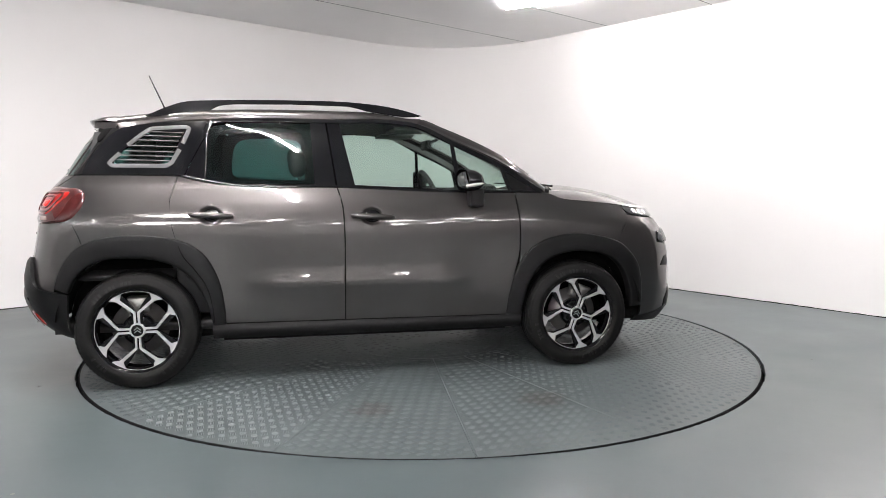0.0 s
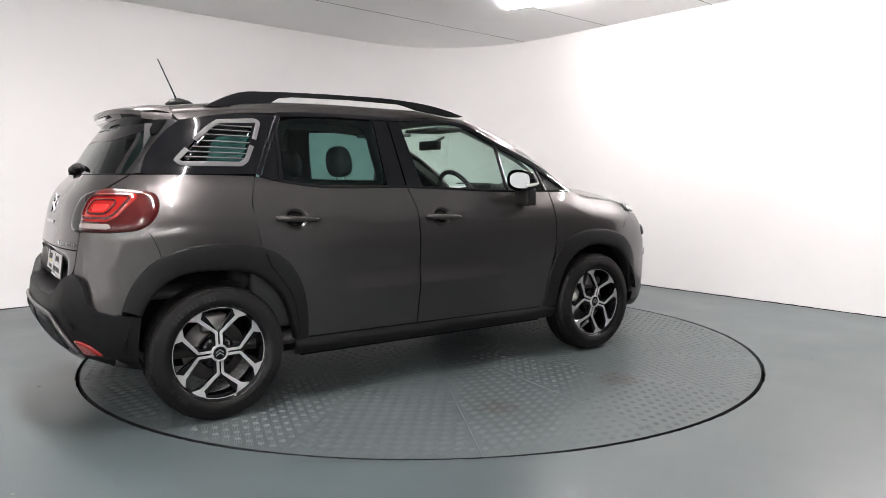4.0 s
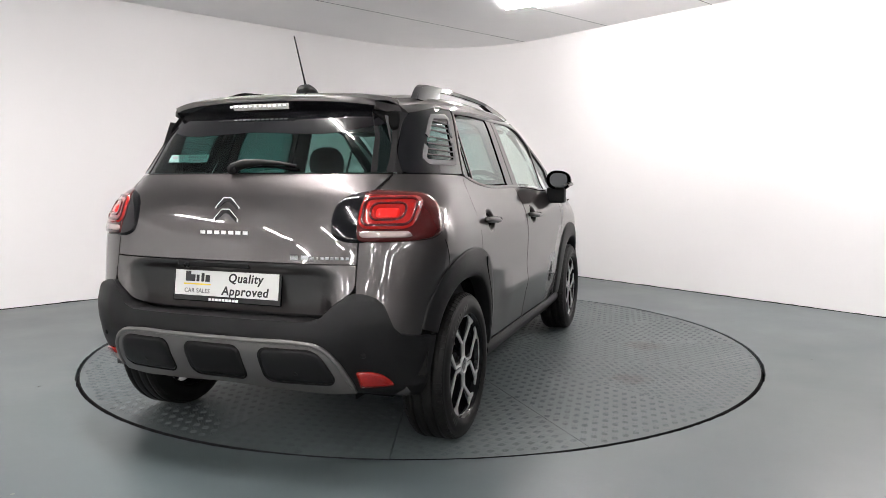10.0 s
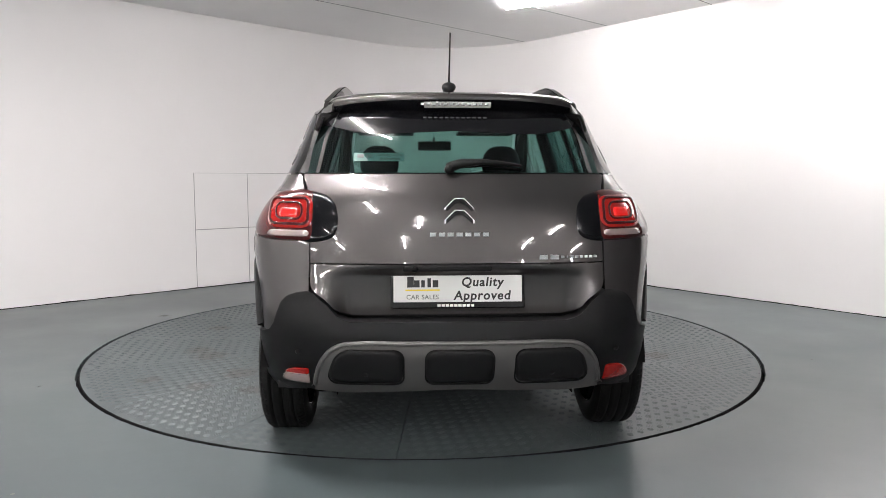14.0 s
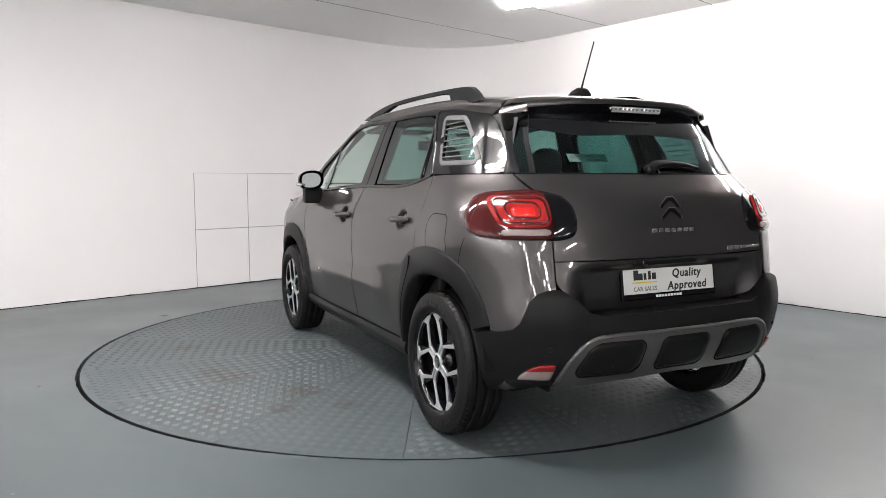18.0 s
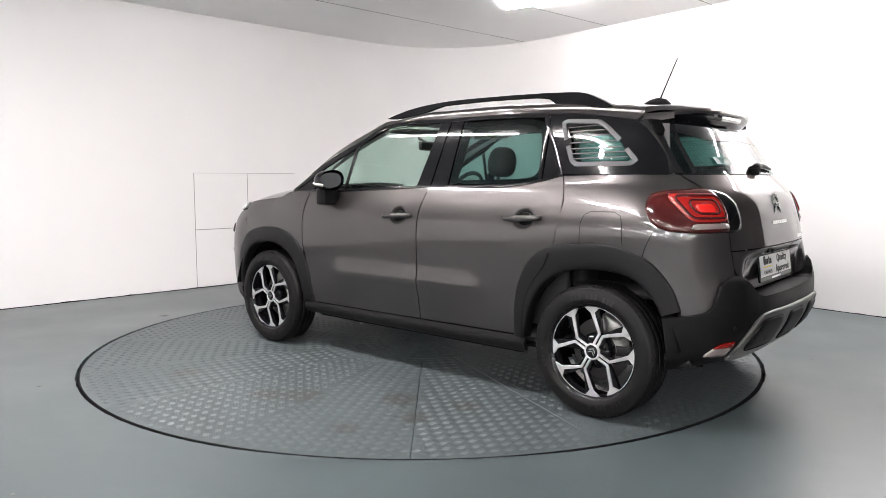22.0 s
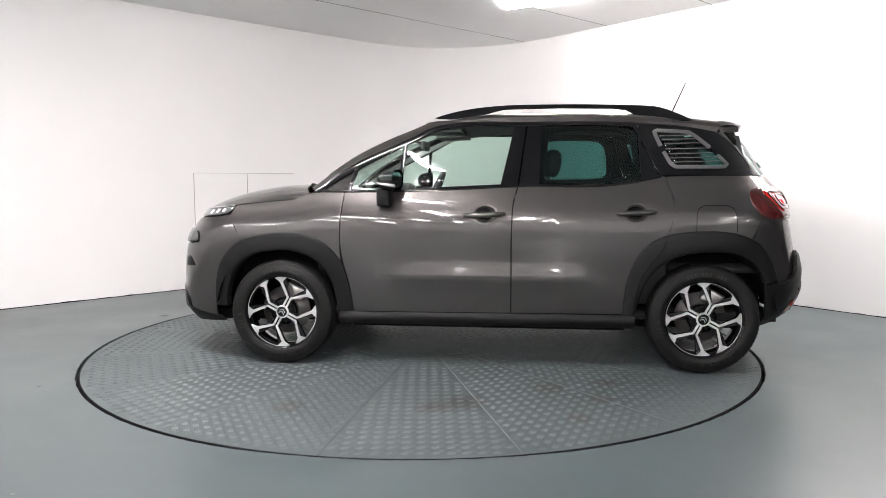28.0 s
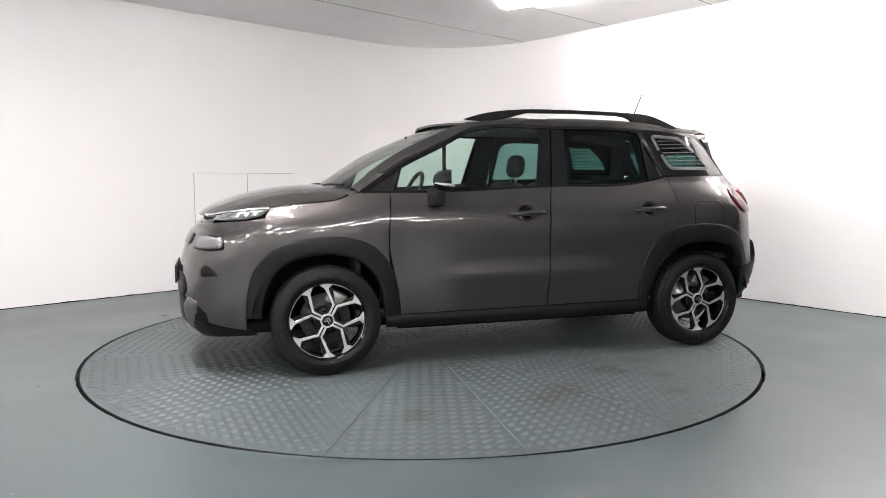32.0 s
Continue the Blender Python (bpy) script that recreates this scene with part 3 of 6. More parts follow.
def strip(path, width, lift, rise=0.004, base=0.0, side=1, n=30, smooth=True):
    """A flat raised band that follows a line of a chart."""
    p = resample(path, n, smooth)
    P = lift(p, 0.0)
    t = np.gradient(P, axis=0)
    t /= np.maximum(np.linalg.norm(t, axis=1, keepdims=True), 1e-9)
    eps = 1e-3
    nx = np.cross(lift(p + np.array([eps, 0]), 0.0) - P, lift(p + np.array([0, eps]), 0.0) - P)
    nx /= np.maximum(np.linalg.norm(nx, axis=1, keepdims=True), 1e-9)
    nx = np.where((nx * (P - np.array([0, 0, 0.8]))).sum(1, keepdims=True) < 0, -nx, nx)
    s = np.cross(t, nx)
    h = width / 2
    prof = [(-h, -0.004), (-h, rise * 0.7), (-h * 0.8, rise), (h * 0.8, rise), (h, rise * 0.7), (h, -0.004)]
    G = np.stack([P + s * a + nx * (b + base) for a, b in prof], 1)
    if side < 0:
        G = G * np.array([1, -1, 1])
    bm = grid_bm(G)
    bmesh.ops.holes_fill(bm, edges=bm.edges[:], sides=8)
    bmesh.ops.recalc_face_normals(bm, faces=bm.faces[:])
    return bm


def ring_sheet(outer, inner, lift, side=1, n=72):
    """A flat band between two closed outlines of a chart."""
    a = resample(list(outer) + [outer[0]], n + 1)[:-1]
    b = resample(list(inner) + [inner[0]], n + 1)[:-1]
    c = b.mean(0)
    ta = np.arctan2(a[:, 1] - c[1], a[:, 0] - c[0])
    tb = np.arctan2(b[:, 1] - c[1], b[:, 0] - c[0])
    b = np.roll(b, -int(np.argmin(np.abs(np.angle(np.exp(1j * (tb - ta[0])))))), 0)
    P = np.stack([lift(a * (1 - k) + b * k, 0.0) for k in (0, 0.25, 0.5, 0.75, 1)], 1)
    inn = lift(b, -0.012)
    edge = lift(a, -0.012)
    P = np.concatenate([edge[:, None], P, inn[:, None]], 1)
    if side < 0:
        P = P * np.array([1, -1, 1])
    bm = grid_bm(P, closed_u=True)
    bmesh.ops.recalc_face_normals(bm, faces=bm.faces[:])
    for e in bm.edges:
        if len(e.link_faces) == 2 and e.calc_face_angle(0) > 0.7:
            e.smooth = False
    return bm


VENT_IN = [(-1.045, 1.440), (-1.125, 1.255), (-1.42, 1.255), (-1.415, 1.280), (-1.345, 1.358), (-1.235, 1.440)]

CAR = new("car")
tagged(CAR, "grey metallic compact SUV with black plastic cladding parked on the turntable", "car")


def cpart(name, bm, mat, label="", parent=None, smooth=True):
    """A part of the car, given in the car's own coordinates."""
    ob = mesh_object(name, bm, mat, parent or CAR, label, smooth)
    if parent is None:
        ob.location = (-CAR_X, -CAR_Y, 0)
    return ob


G = 0.004  # half of a panel gap
DOOR_FRONT = [(0.838, 0.343), (0.851, 0.465), (0.884, 0.606), (0.910, 0.747), (0.909, 0.886), (0.889, 1.092)]
DOOR_MID = [(-0.150, 0.350), (-0.150, 0.60), (-0.151, 0.886), (-0.160, 1.025), (-0.187, 1.127)]
DOOR_REAR = [(-0.826, 0.354), (-0.836, 0.50), (-0.872, 0.61), (-0.966, 0.722), (-1.062, 0.799), (-1.091, 0.886), (-1.108, 1.06), (-1.072, 1.186)]
F_ARCH_OUT = [(1.760, 0.36), (1.760, 0.41), (1.745, 0.54), (1.714, 0.64), (1.655, 0.715), (1.585, 0.773), (1.485, 0.809), (1.38, 0.830), (1.27, 0.837), (1.155, 0.826), (1.068, 0.800), (0.99, 0.754), (0.934, 0.692), (0.890, 0.611), (0.861, 0.495), (0.844, 0.40), (0.837, 0.345)]
F_ARCH_IN = [(1.668, 0.36), (1.668, 0.41), (1.640, 0.525), (1.60, 0.605), (1.541, 0.665), (1.455, 0.706), (1.365, 0.722), (1.265, 0.727), (1.16, 0.706), (1.075, 0.664), (1.012, 0.60), (0.968, 0.518), (0.945, 0.414), (0.933, 0.34)]
R_ARCH_OUT = [(-0.829, 0.345), (-0.831, 0.43), (-0.842, 0.54), (-0.876, 0.655), (-0.936, 0.755), (-1.02, 0.818), (-1.11, 0.847), (-1.20, 0.861), (-1.285, 0.867), (-1.37, 0.866), (-1.455, 0.854), (-1.53, 0.831), (-1.605, 0.790), (-1.655, 0.735), (-1.695, 0.672), (-1.728, 0.579)]
R_ARCH_IN = [(-0.897, 0.345), (-0.915, 0.425), (-0.945, 0.518), (-0.983, 0.59), (-1.04, 0.652), (-1.105, 0.697), (-1.182, 0.724), (-1.269, 0.738), (-1.355, 0.741), (-1.442, 0.735), (-1.52, 0.710), (-1.577, 0.668), (-1.626, 0.605), (-1.650, 0.552)]


def sh(pts, dx=0.0, dz=0.0):
    return [(x + dx, z + dz) for x, z in pts]


def side_pair(name, fn, mat, label=""):
    return [cpart(name, fn(s), mat, label) for s in (1, -1)]


def press_cup(P, cx, cz, rx=0.060, rz=0.046, depth=0.026):
    """The hollow behind a door handle."""
    r = np.hypot((P[..., 0] - cx) / rx, (P[..., 2] - cz) / rz)
    k = np.clip((1.08 - r) / 0.32, 0, 1)
    P[..., 1] -= depth * k * k * (3 - 2 * k)
    return P


def build_body():
    # front wings
    bottom = [(1.568, 0.780), (1.485, 0.805), (1.38, 0.826), (1.27, 0.833), (1.155, 0.822), (1.068, 0.796), (0.99, 0.750), (0.915, 0.665)]
    top = [(1.605, 1.005), (1.45, 1.022), (1.356, 1.030), (1.195, 1.052), (1.134, 1.078), (1.06, 1.09), (0.889 + 2 * G, 1.092)]
    left = [(1.568, 0.780), (1.60, 0.87), (1.642, 0.935), (1.605, 1.005)]
    right = [(0.915, 0.665), (0.910 + 2 * G, 0.747), (0.909 + 2 * G, 0.886), (0.889 + 2 * G, 1.092)]
    P = lift_side(coons(bottom, top, left, right, 44, 26))
    side_pair("front_wing", lambda s: sheet(P, side=s), M_PAINT)
    # doors
    fd = [p for p in DOOR_FRONT]
    P = lift_side(coons([(0.838, 0.343), (-0.147 + G, 0.350)], [(0.889, 1.092), (0.569, 1.096), (-0.184 + G, 1.127)], fd, sh(DOOR_MID, G), 130, 90))
    P = press_cup(P, 0.010, 0.958)
    doors_f = side_pair("front_door", lambda s: sheet(P, side=s), M_PAINT)
    P = lift_side(coons([(-0.150 - G, 0.350), (-0.826, 0.354)], [(-0.187 - G, 1.127), (-0.6, 1.140), (-0.861, 1.148), (-0.96, 1.165), (-1.072, 1.186)], sh(DOOR_MID, -G), DOOR_REAR, 130, 90))
    P = press_cup(P, -0.893, 0.970)
    doors_r = side_pair("rear_door", lambda s: sheet(P, side=s), M_PAINT)
    # rear quarter panels, round the corner to the tailgate
    bottom = [rs(-1.082, 0.840), rs(-1.20, 0.857), rs(-1.285, 0.863), rs(-1.37, 0.862), rs(-1.455, 0.850), rs(-1.53, 0.827), rs(-1.605, 0.785)]
    arch = [rs(-1.605, 0.785), rs(-1.655, 0.730), rs(-1.695, 0.665), rs(-1.722, 0.600), rs(-1.728, 0.560)]
    belt = [rs(-1.605, 0.785), rs(-1.70, 0.788), rs(-1.77, 0.79), rb(0.72, 0.79), rb(0.588, 0.79)]
    top = [rs(-1.078, 1.186), rs(-1.2, 1.19), rs(-1.4, 1.192), rb(0.66, 1.192), rb(0.640, 1.192)]
    left = [rs(-1.082, 0.84), rs(-1.098, 0.90), rs(-1.115, 1.06), rs(-1.078, 1.186)]
    right = [rb(0.588, 0.79), rb(0.588, 0.93), rb(0.60, 1.10), rb(0.640, 1.192)]
    P = lift_rear(coons(bottom + belt[1:], top, left, right, 84, 34, smooth=False))
    side_pair("rear_quarter_panel", lambda s: sheet(P, side=s), M_PAINT)
    foot = [rs(-1.728, 0.560), rs(-1.775, 0.560), rb(0.72, 0.57), rb(0.588, 0.58)]
    Q = lift_rear(coons(foot, belt, arch[::-1], [rb(0.588, 0.58), rb(0.588, 0.79)], 50, 24, smooth=False))
    side_pair("rear_corner_panel", lambda s: sheet(Q, 0.0, side=s), M_PAINT)
    # tailgate, upper and lower skins
    bottom = [rb(-0.582, 0.845), rb(0.0, 0.845), rb(0.582, 0.845)]
    top = [rb(-0.632, 1.192), rb(0.0, 1.192), rb(0.632, 1.192)]
    P = lift_rear(coons(bottom, top, [rb(-0.582, 0.845), rb(-0.582, 0.95), rb(-0.594, 1.1), rb(-0.632, 1.192)], [rb(0.582, 0.845), rb(0.582, 0.95), rb(0.594, 1.1), rb(0.632, 1.192)], 64, 26))
    gate = cpart("tailgate", sheet(P), M_PAINT)
    out = [(0.582, 0.840), (0.575, 0.744), (0.52, 0.700), (0.476, 0.655), (0.421, 0.635)]
    U = coons([rb(y, 0.635) for y in np.linspace(-0.421, 0.421, 9)], [rb(y, 0.840) for y in np.linspace(-0.582, 0.582, 9)], [rb(-y, z) for y, z in out[::-1]], [rb(y, z) for y, z in out[::-1]], 90, 30)
    P = lift_rear(U)
    yy, zz = np.abs(P[..., 1]), P[..., 2]
    dip = np.clip((0.555 - yy) / 0.13, 0, 1) * np.clip((0.842 - zz) / 0.05, 0, 1)
    dip = dip * dip * (3 - 2 * dip)
    P[..., 0] = P[..., 0] * (1 - dip) + np.maximum(PLATE_PANEL(zz), P[..., 0]) * dip
    cpart("tailgate_lower_skin", sheet(P), M_PAINT, "dark grey recessed number plate panel")
    # bonnet
    xs = np.linspace(0, 1, 34)
    edge = resample([(1.90, 0.955, 0.52), (1.80, 0.972, 0.64), (1.605, 1.010, 0.715), (1.356, 1.036, 0.725), (1.195, 1.058, 0.715), (1.140, 1.082, 0.70)], 34, True)
    mid = resample([(2.02, 0.950), (1.974, 0.985), (1.836, 1.045), (1.641, 1.098), (1.446, 1.128), (1.26, 1.138)], 34, True)
    w = np.linspace(-1, 1, 41)
    P = np.zeros((34, 41, 3))
    for i in range(34):
        k = np.abs(w) ** 2.6
        P[i, :, 0] = mid[i, 0] * (1 - k) + edge[i, 0] * k
        P[i, :, 1] = w * edge[i, 2]
        P[i, :, 2] = mid[i, 1] * (1 - k) + edge[i, 1] * k
    cpart("bonnet", sheet(P), M_PAINT)
    # front bumper in body colour, wrapped round the nose
    seam = [fs(1.758, 0.290), fs(1.757, 0.42), fs(1.740, 0.54), fs(1.70, 0.655), fs(1.64, 0.725), fs(1.573, 0.782), fs(1.604, 0.866), fs(1.645, 0.946)]
    bl = [fs(1.758, 0.290), fs(1.80, 0.294), fs(1.9, 0.308), fs(2.02, 0.345), fb(0.5, 0.42), fb(0.0, 0.47)]
    tl = [fs(1.645, 0.946), fs(1.74, 0.931), fs(1.863, 0.921), fb(0.45, 0.900), fb(0.0, 0.88)]
    P = lift_front(coons(bl, tl, seam, [fb(0, 0.5), fb(0, 0.88)], 44, 30))
    for s in (1, -1):
        cpart("front_bumper_skin", sheet(P, side=s), M_PAINT)
    bl = [fs(1.70, 0.255), fs(1.9, 0.24), fb(0.5, 0.22), fb(0.0, 0.22)]
    tl = [fs(1.737, 0.287), fs(1.80, 0.291), fs(1.9, 0.305), fs(2.02, 0.342), fb(0.5, 0.417), fb(0.0, 0.467)]
    P2 = lift_front(coons(bl, tl, None, None, 40, 14))
    for s in (1, -1):
        cpart("front_bumper_lower", sheet(P2, side=s), M_PLASTIC)
    # roof
    side = resample([(0.36, 1.535, 0.575), (0.215, 1.540, 0.598), (-0.25, 1.548, 0.602), (-0.72, 1.543, 0.602), (-1.1, 1.528, 0.59), (-1.42, 1.492, 0.57)], 44, True)
    mid = resample([(0.46, 1.552), (0.3, 1.578), (-0.25, 1.600), (-0.72, 1.600), (-1.1, 1.582), (-1.44, 1.548)], 44, True)
    w = np.sin(np.linspace(-1, 1, 45) * math.pi / 2)
    P = np.zeros((44, 45, 3))
    for i in range(44):
        flat = np.abs(w) ** 2.4
        fade = min(max((mid[i, 0] - 0.05) / 0.35, 0.0), 1.0)
        k = (1 - (1 - np.abs(w) ** 4.5) ** (1 / 3.0)) * (1 - fade) + flat * fade
        P[i, :, 0] = mid[i, 0] * (1 - flat) + side[i, 0] * flat
        P[i, :, 1] = w * side[i, 2]
        P[i, :, 2] = mid[i, 1] * (1 - k) + side[i, 1] * k
    cpart("roof_panel", sheet(P), M_PAINT)
    # cant rails between the door frames and the roof
    a = [(0.93, 1.215), (0.829, 1.275), (0.519, 1.415), (0.30, 1.510), (0.216, 1.522), (-0.25, 1.530), (-0.72, 1.526), (-0.91, 1.518), (-1.10, 1.508), (-1.40, 1.462)]
    for s in (1, -1):
        A = lift_side(resample(a, 60, True))
        top = resample([(1.02, 1.205, 0.655), (0.842, 1.322, 0.635), (0.656, 1.415, 0.615), (0.471, 1.492, 0.592), (0.36, 1.537, 0.577), (0.215, 1.541, 0.597), (-0.25, 1.549, 0.601), (-0.72, 1.544, 0.601), (-1.1, 1.529, 0.589), (-1.42, 1.493, 0.569)], 60, True)
        B = top[:, [0, 2, 1]]
        v = np.linspace(0, 1, 5)[None, :, None]
        cpart("cant_rail", sheet(A[:, None] * (1 - v) + B[:, None] * v, 0.02, side=s), M_PAINT)
    return doors_f, doors_r, gate


DOORS_F, DOORS_R, GATE = build_body()


def build_glass():
    # windscreen
    edge = resample([(1.10, 1.120, 0.665), (0.842, 1.312, 0.632), (0.656, 1.405, 0.612), (0.471, 1.482, 0.590), (0.365, 1.527, 0.576)], 30, True)
    mid = resample([(1.25, 1.110), (0.93, 1.305), (0.735, 1.405), (0.54, 1.490), (0.42, 1.540)], 30, True)
    w = np.linspace(-1, 1, 31)
    P = np.zeros((30, 31, 3))
    for i in range(30):
        k = np.abs(w) ** 2.2
        P[i, :, 0] = mid[i, 0] * (1 - k) + edge[i, 0] * k
        P[i, :, 1] = w * (edge[i, 2] - 0.03)
        P[i, :, 2] = mid[i, 1] * (1 - k) + edge[i, 1] * k
    g = cpart("windscreen", sheet(P, 0), M_GLASS, "clear curved windscreen")
    panes = [g]
    # black A-pillar covers
    for s in (1, -1):
        a = resample([(1.09, 1.094), (0.829, 1.246), (0.519, 1.392), (0.30, 1.497)], 30, True)
        A = lift_side(a)
        B = resample([(1.13, 1.115, 0.675), (0.842, 1.322, 0.635), (0.656, 1.415, 0.615), (0.471, 1.492, 0.592), (0.36, 1.537, 0.577)], 30, True)[:, [0, 2, 1]]
        v = np.linspace(0, 1, 6)[None, :, None]
        Q = A[:, None] * (1 - v) + B[:, None] * v
        Q[..., 2] += 0.012 * np.sin(np.pi * v[..., 0])
        cpart("pillar_cover", sheet(Q, 0.02, side=s), M_PAINT)
    off = -0.006
    F1 = coons([(1.045, 1.100), (0.878, 1.100)], [(0.852, 1.222), (0.832, 1.233)], None, None, 10, 8)
    F2 = coons([(0.856, 1.103), (0.56, 1.105)], [(0.812, 1.245), (0.70, 1.302), (0.528, 1.380)], None, None, 16, 12)
    F3 = coons([(0.538, 1.107), (-0.085, 1.135)], [(0.510, 1.388), (0.30, 1.485), (0.216, 1.498), (-0.168, 1.505)], None, None, 30, 16)
    R1 = coons([(-0.312, 1.146), (-0.86, 1.156), (-0.925, 1.165)], [(-0.330, 1.505), (-0.72, 1.508), (-0.912, 1.470)], None, [(-0.925, 1.165), (-0.925, 1.3), (-0.912, 1.470)], 30, 16)
    R2 = coons([(-0.945, 1.170), (-1.035, 1.190)], [(-0.93, 1.440), (-0.935, 1.438)], None, None, 8, 10)
    for s in (1, -1):
        for nm, c, m in (("sail_window", F1, M_PLASTIC), ("quarter_window", F2, M_GLASS), ("front_window", F3, M_GLASS), ("rear_window", R1, M_PRIVACY), ("rear_fixed_window", R2, M_GLOSS)):
            panes.append(cpart(nm, sheet(lift_side(c, off), 0, side=s), m, "dark tinted privacy glass" if m is M_PRIVACY else ""))
        # frames, posts and pillar trims
        for nm, path, wd in (("window_frame", [(1.07, 1.094), (0.84, 1.239), (0.519, 1.394), (0.30, 1.499), (0.216, 1.512), (-0.25, 1.517), (-0.72, 1.517), (-0.90, 1.508)], 0.030),
                             ("quarter_post", [(0.868, 1.098), (0.822, 1.240)], 0.022),
                             ("quarter_post", [(0.549, 1.106), (0.519, 1.386)], 0.024),
                             ("window_seal", [(1.06, 1.096), (0.569, 1.098), (-0.187, 1.129), (-0.861, 1.150), (-0.96, 1.168), (-1.05, 1.190)], 0.016),
                             ("window_frame", [(-0.895, 1.505), (-0.96, 1.385), (-1.055, 1.192)], 0.026),
                             ("rear_post", [(-0.935, 1.168), (-0.922, 1.46)], 0.018)):
            cpart(nm, strip(path, wd, lift_side, 0.003, 0, s), M_GLOSS)
        b1 = coons([(-0.080, 1.132), (-0.184, 1.132)], [(-0.164, 1.508), (-0.236, 1.510)], None, None, 6, 16)
        b2 = coons([(-0.194, 1.132), (-0.315, 1.140)], [(-0.246, 1.510), (-0.334, 1.510)], None, None, 6, 16)
        for c in (b1, b2):
            cpart("pillar_trim", sheet(lift_side(c, 0.0), 0.01, side=s), M_GLOSS)
        inner = coons([(-0.100, 1.08), (-0.300, 1.08)], [(-0.175, 1.51), (-0.322, 1.51)], None, None, 6, 12)
        cpart("pillar_lining", sheet(lift_side(inner, -0.035), 0.006, side=s), M_DARK)
    # black rear side panels round a dark glass
    outer = [(-1.065, 1.197), (-1.2, 1.197), (-1.35, 1.197), (-1.50, 1.197), (-1.600, 1.197), (-1.565, 1.28), (-1.505, 1.36), (-1.45, 1.42), (-1.40, 1.458), (-1.25, 1.485), (-1.10, 1.502), (-0.915, 1.505), (-0.985, 1.36)]
    for s in (1, -1):
        cpart("rear_side_panel", ring_sheet(outer, VENT_IN, lift_side, s), M_GLOSS, "gloss black rear side panel")
        panes.append(cpart("rear_side_glass", closed_blob(VENT_IN, lift_side, 0.0, 5, 48, -0.003, s), M_PRIVACY, "dark tinted rear side glass"))
    # dark backing behind the joint under the rear glass
    for s in (1, -1):
        cpart("joint_backing", strip([(-1.06, 1.192), (-1.2, 1.194), (-1.4, 1.194), (-1.60, 1.194)], 0.034, lift_side, 0.0, -0.014, s), M_DARK)
    cpart("joint_backing", strip([rb(y, 1.194) for y in np.linspace(-0.64, 0.64, 11)], 0.034, lift_rear, 0.0, -0.014, 1), M_DARK)
    # rear window
    bottom = [rb(y, 1.197) for y in np.linspace(-0.635, 0.635, 11)]
    top = [rb(y, 1.475) for y in np.linspace(-0.56, 0.56, 11)]
    P = lift_rear(coons(bottom, top, [rb(-0.635, 1.197), rb(-0.61, 1.33), rb(-0.56, 1.475)], [rb(0.635, 1.197), rb(0.61, 1.33), rb(0.56, 1.475)], 44, 18), 0.0)
    panes.append(cpart("rear_screen", sheet(P, 0), M_PRIVACY, "dark tinted rear screen"))
    A = lift_side(resample([(-1.596, 1.199), (-1.565, 1.28), (-1.505, 1.36), (-1.45, 1.42), (-1.40, 1.458)], 20, True), -0.002)
    B = lift_rear(resample([rb(0.560, 1.199), rb(0.545, 1.28), rb(0.53, 1.36), rb(0.505, 1.42), rb(0.485, 1.468)], 20, True), 0.0022)
    C = lift_rear(resample([rb(0.632, 1.199), rb(0.618, 1.28), rb(0.600, 1.36), rb(0.580, 1.42), rb(0.560, 1.468)], 20, True), 0.0022)
    for s in (1, -1):
        rows = [A, A * 0.5 + C * 0.5 + np.array([-0.004, 0.004, 0]), C, C * 0.5 + B * 0.5, B]
        cpart("screen_side_trim", sheet(np.stack(rows, 1), 0, side=s), M_PLASTIC, "gloss black edge of the rear screen")
    for p in panes:
        p.visible_shadow = False


build_glass()


def arch_band(outer, inner, proud, side, n=70, lift=lift_side):
    """Wheel-arch cladding between its outer and inner lines, bulging out."""
    A, B = resample(outer, n, True), resample(inner, n, True)
    prof = [(0.0, -0.012), (0.0, proud * 0.35), (0.06, proud * 0.55), (0.25, proud * 0.8), (0.6, proud * 1.15), (0.85, proud * 1.25), (0.95, proud * 1.15), (1.0, proud * 0.8), (1.0, -0.05)]
    rows = []
    for k, off in prof:
        p = A * (1 - k) + B * k
        rows.append(lift(p, 0.0) + np.array([0, off, 0]))
    Gd = np.stack(rows, 1)
    return sheet(Gd, 0, side)


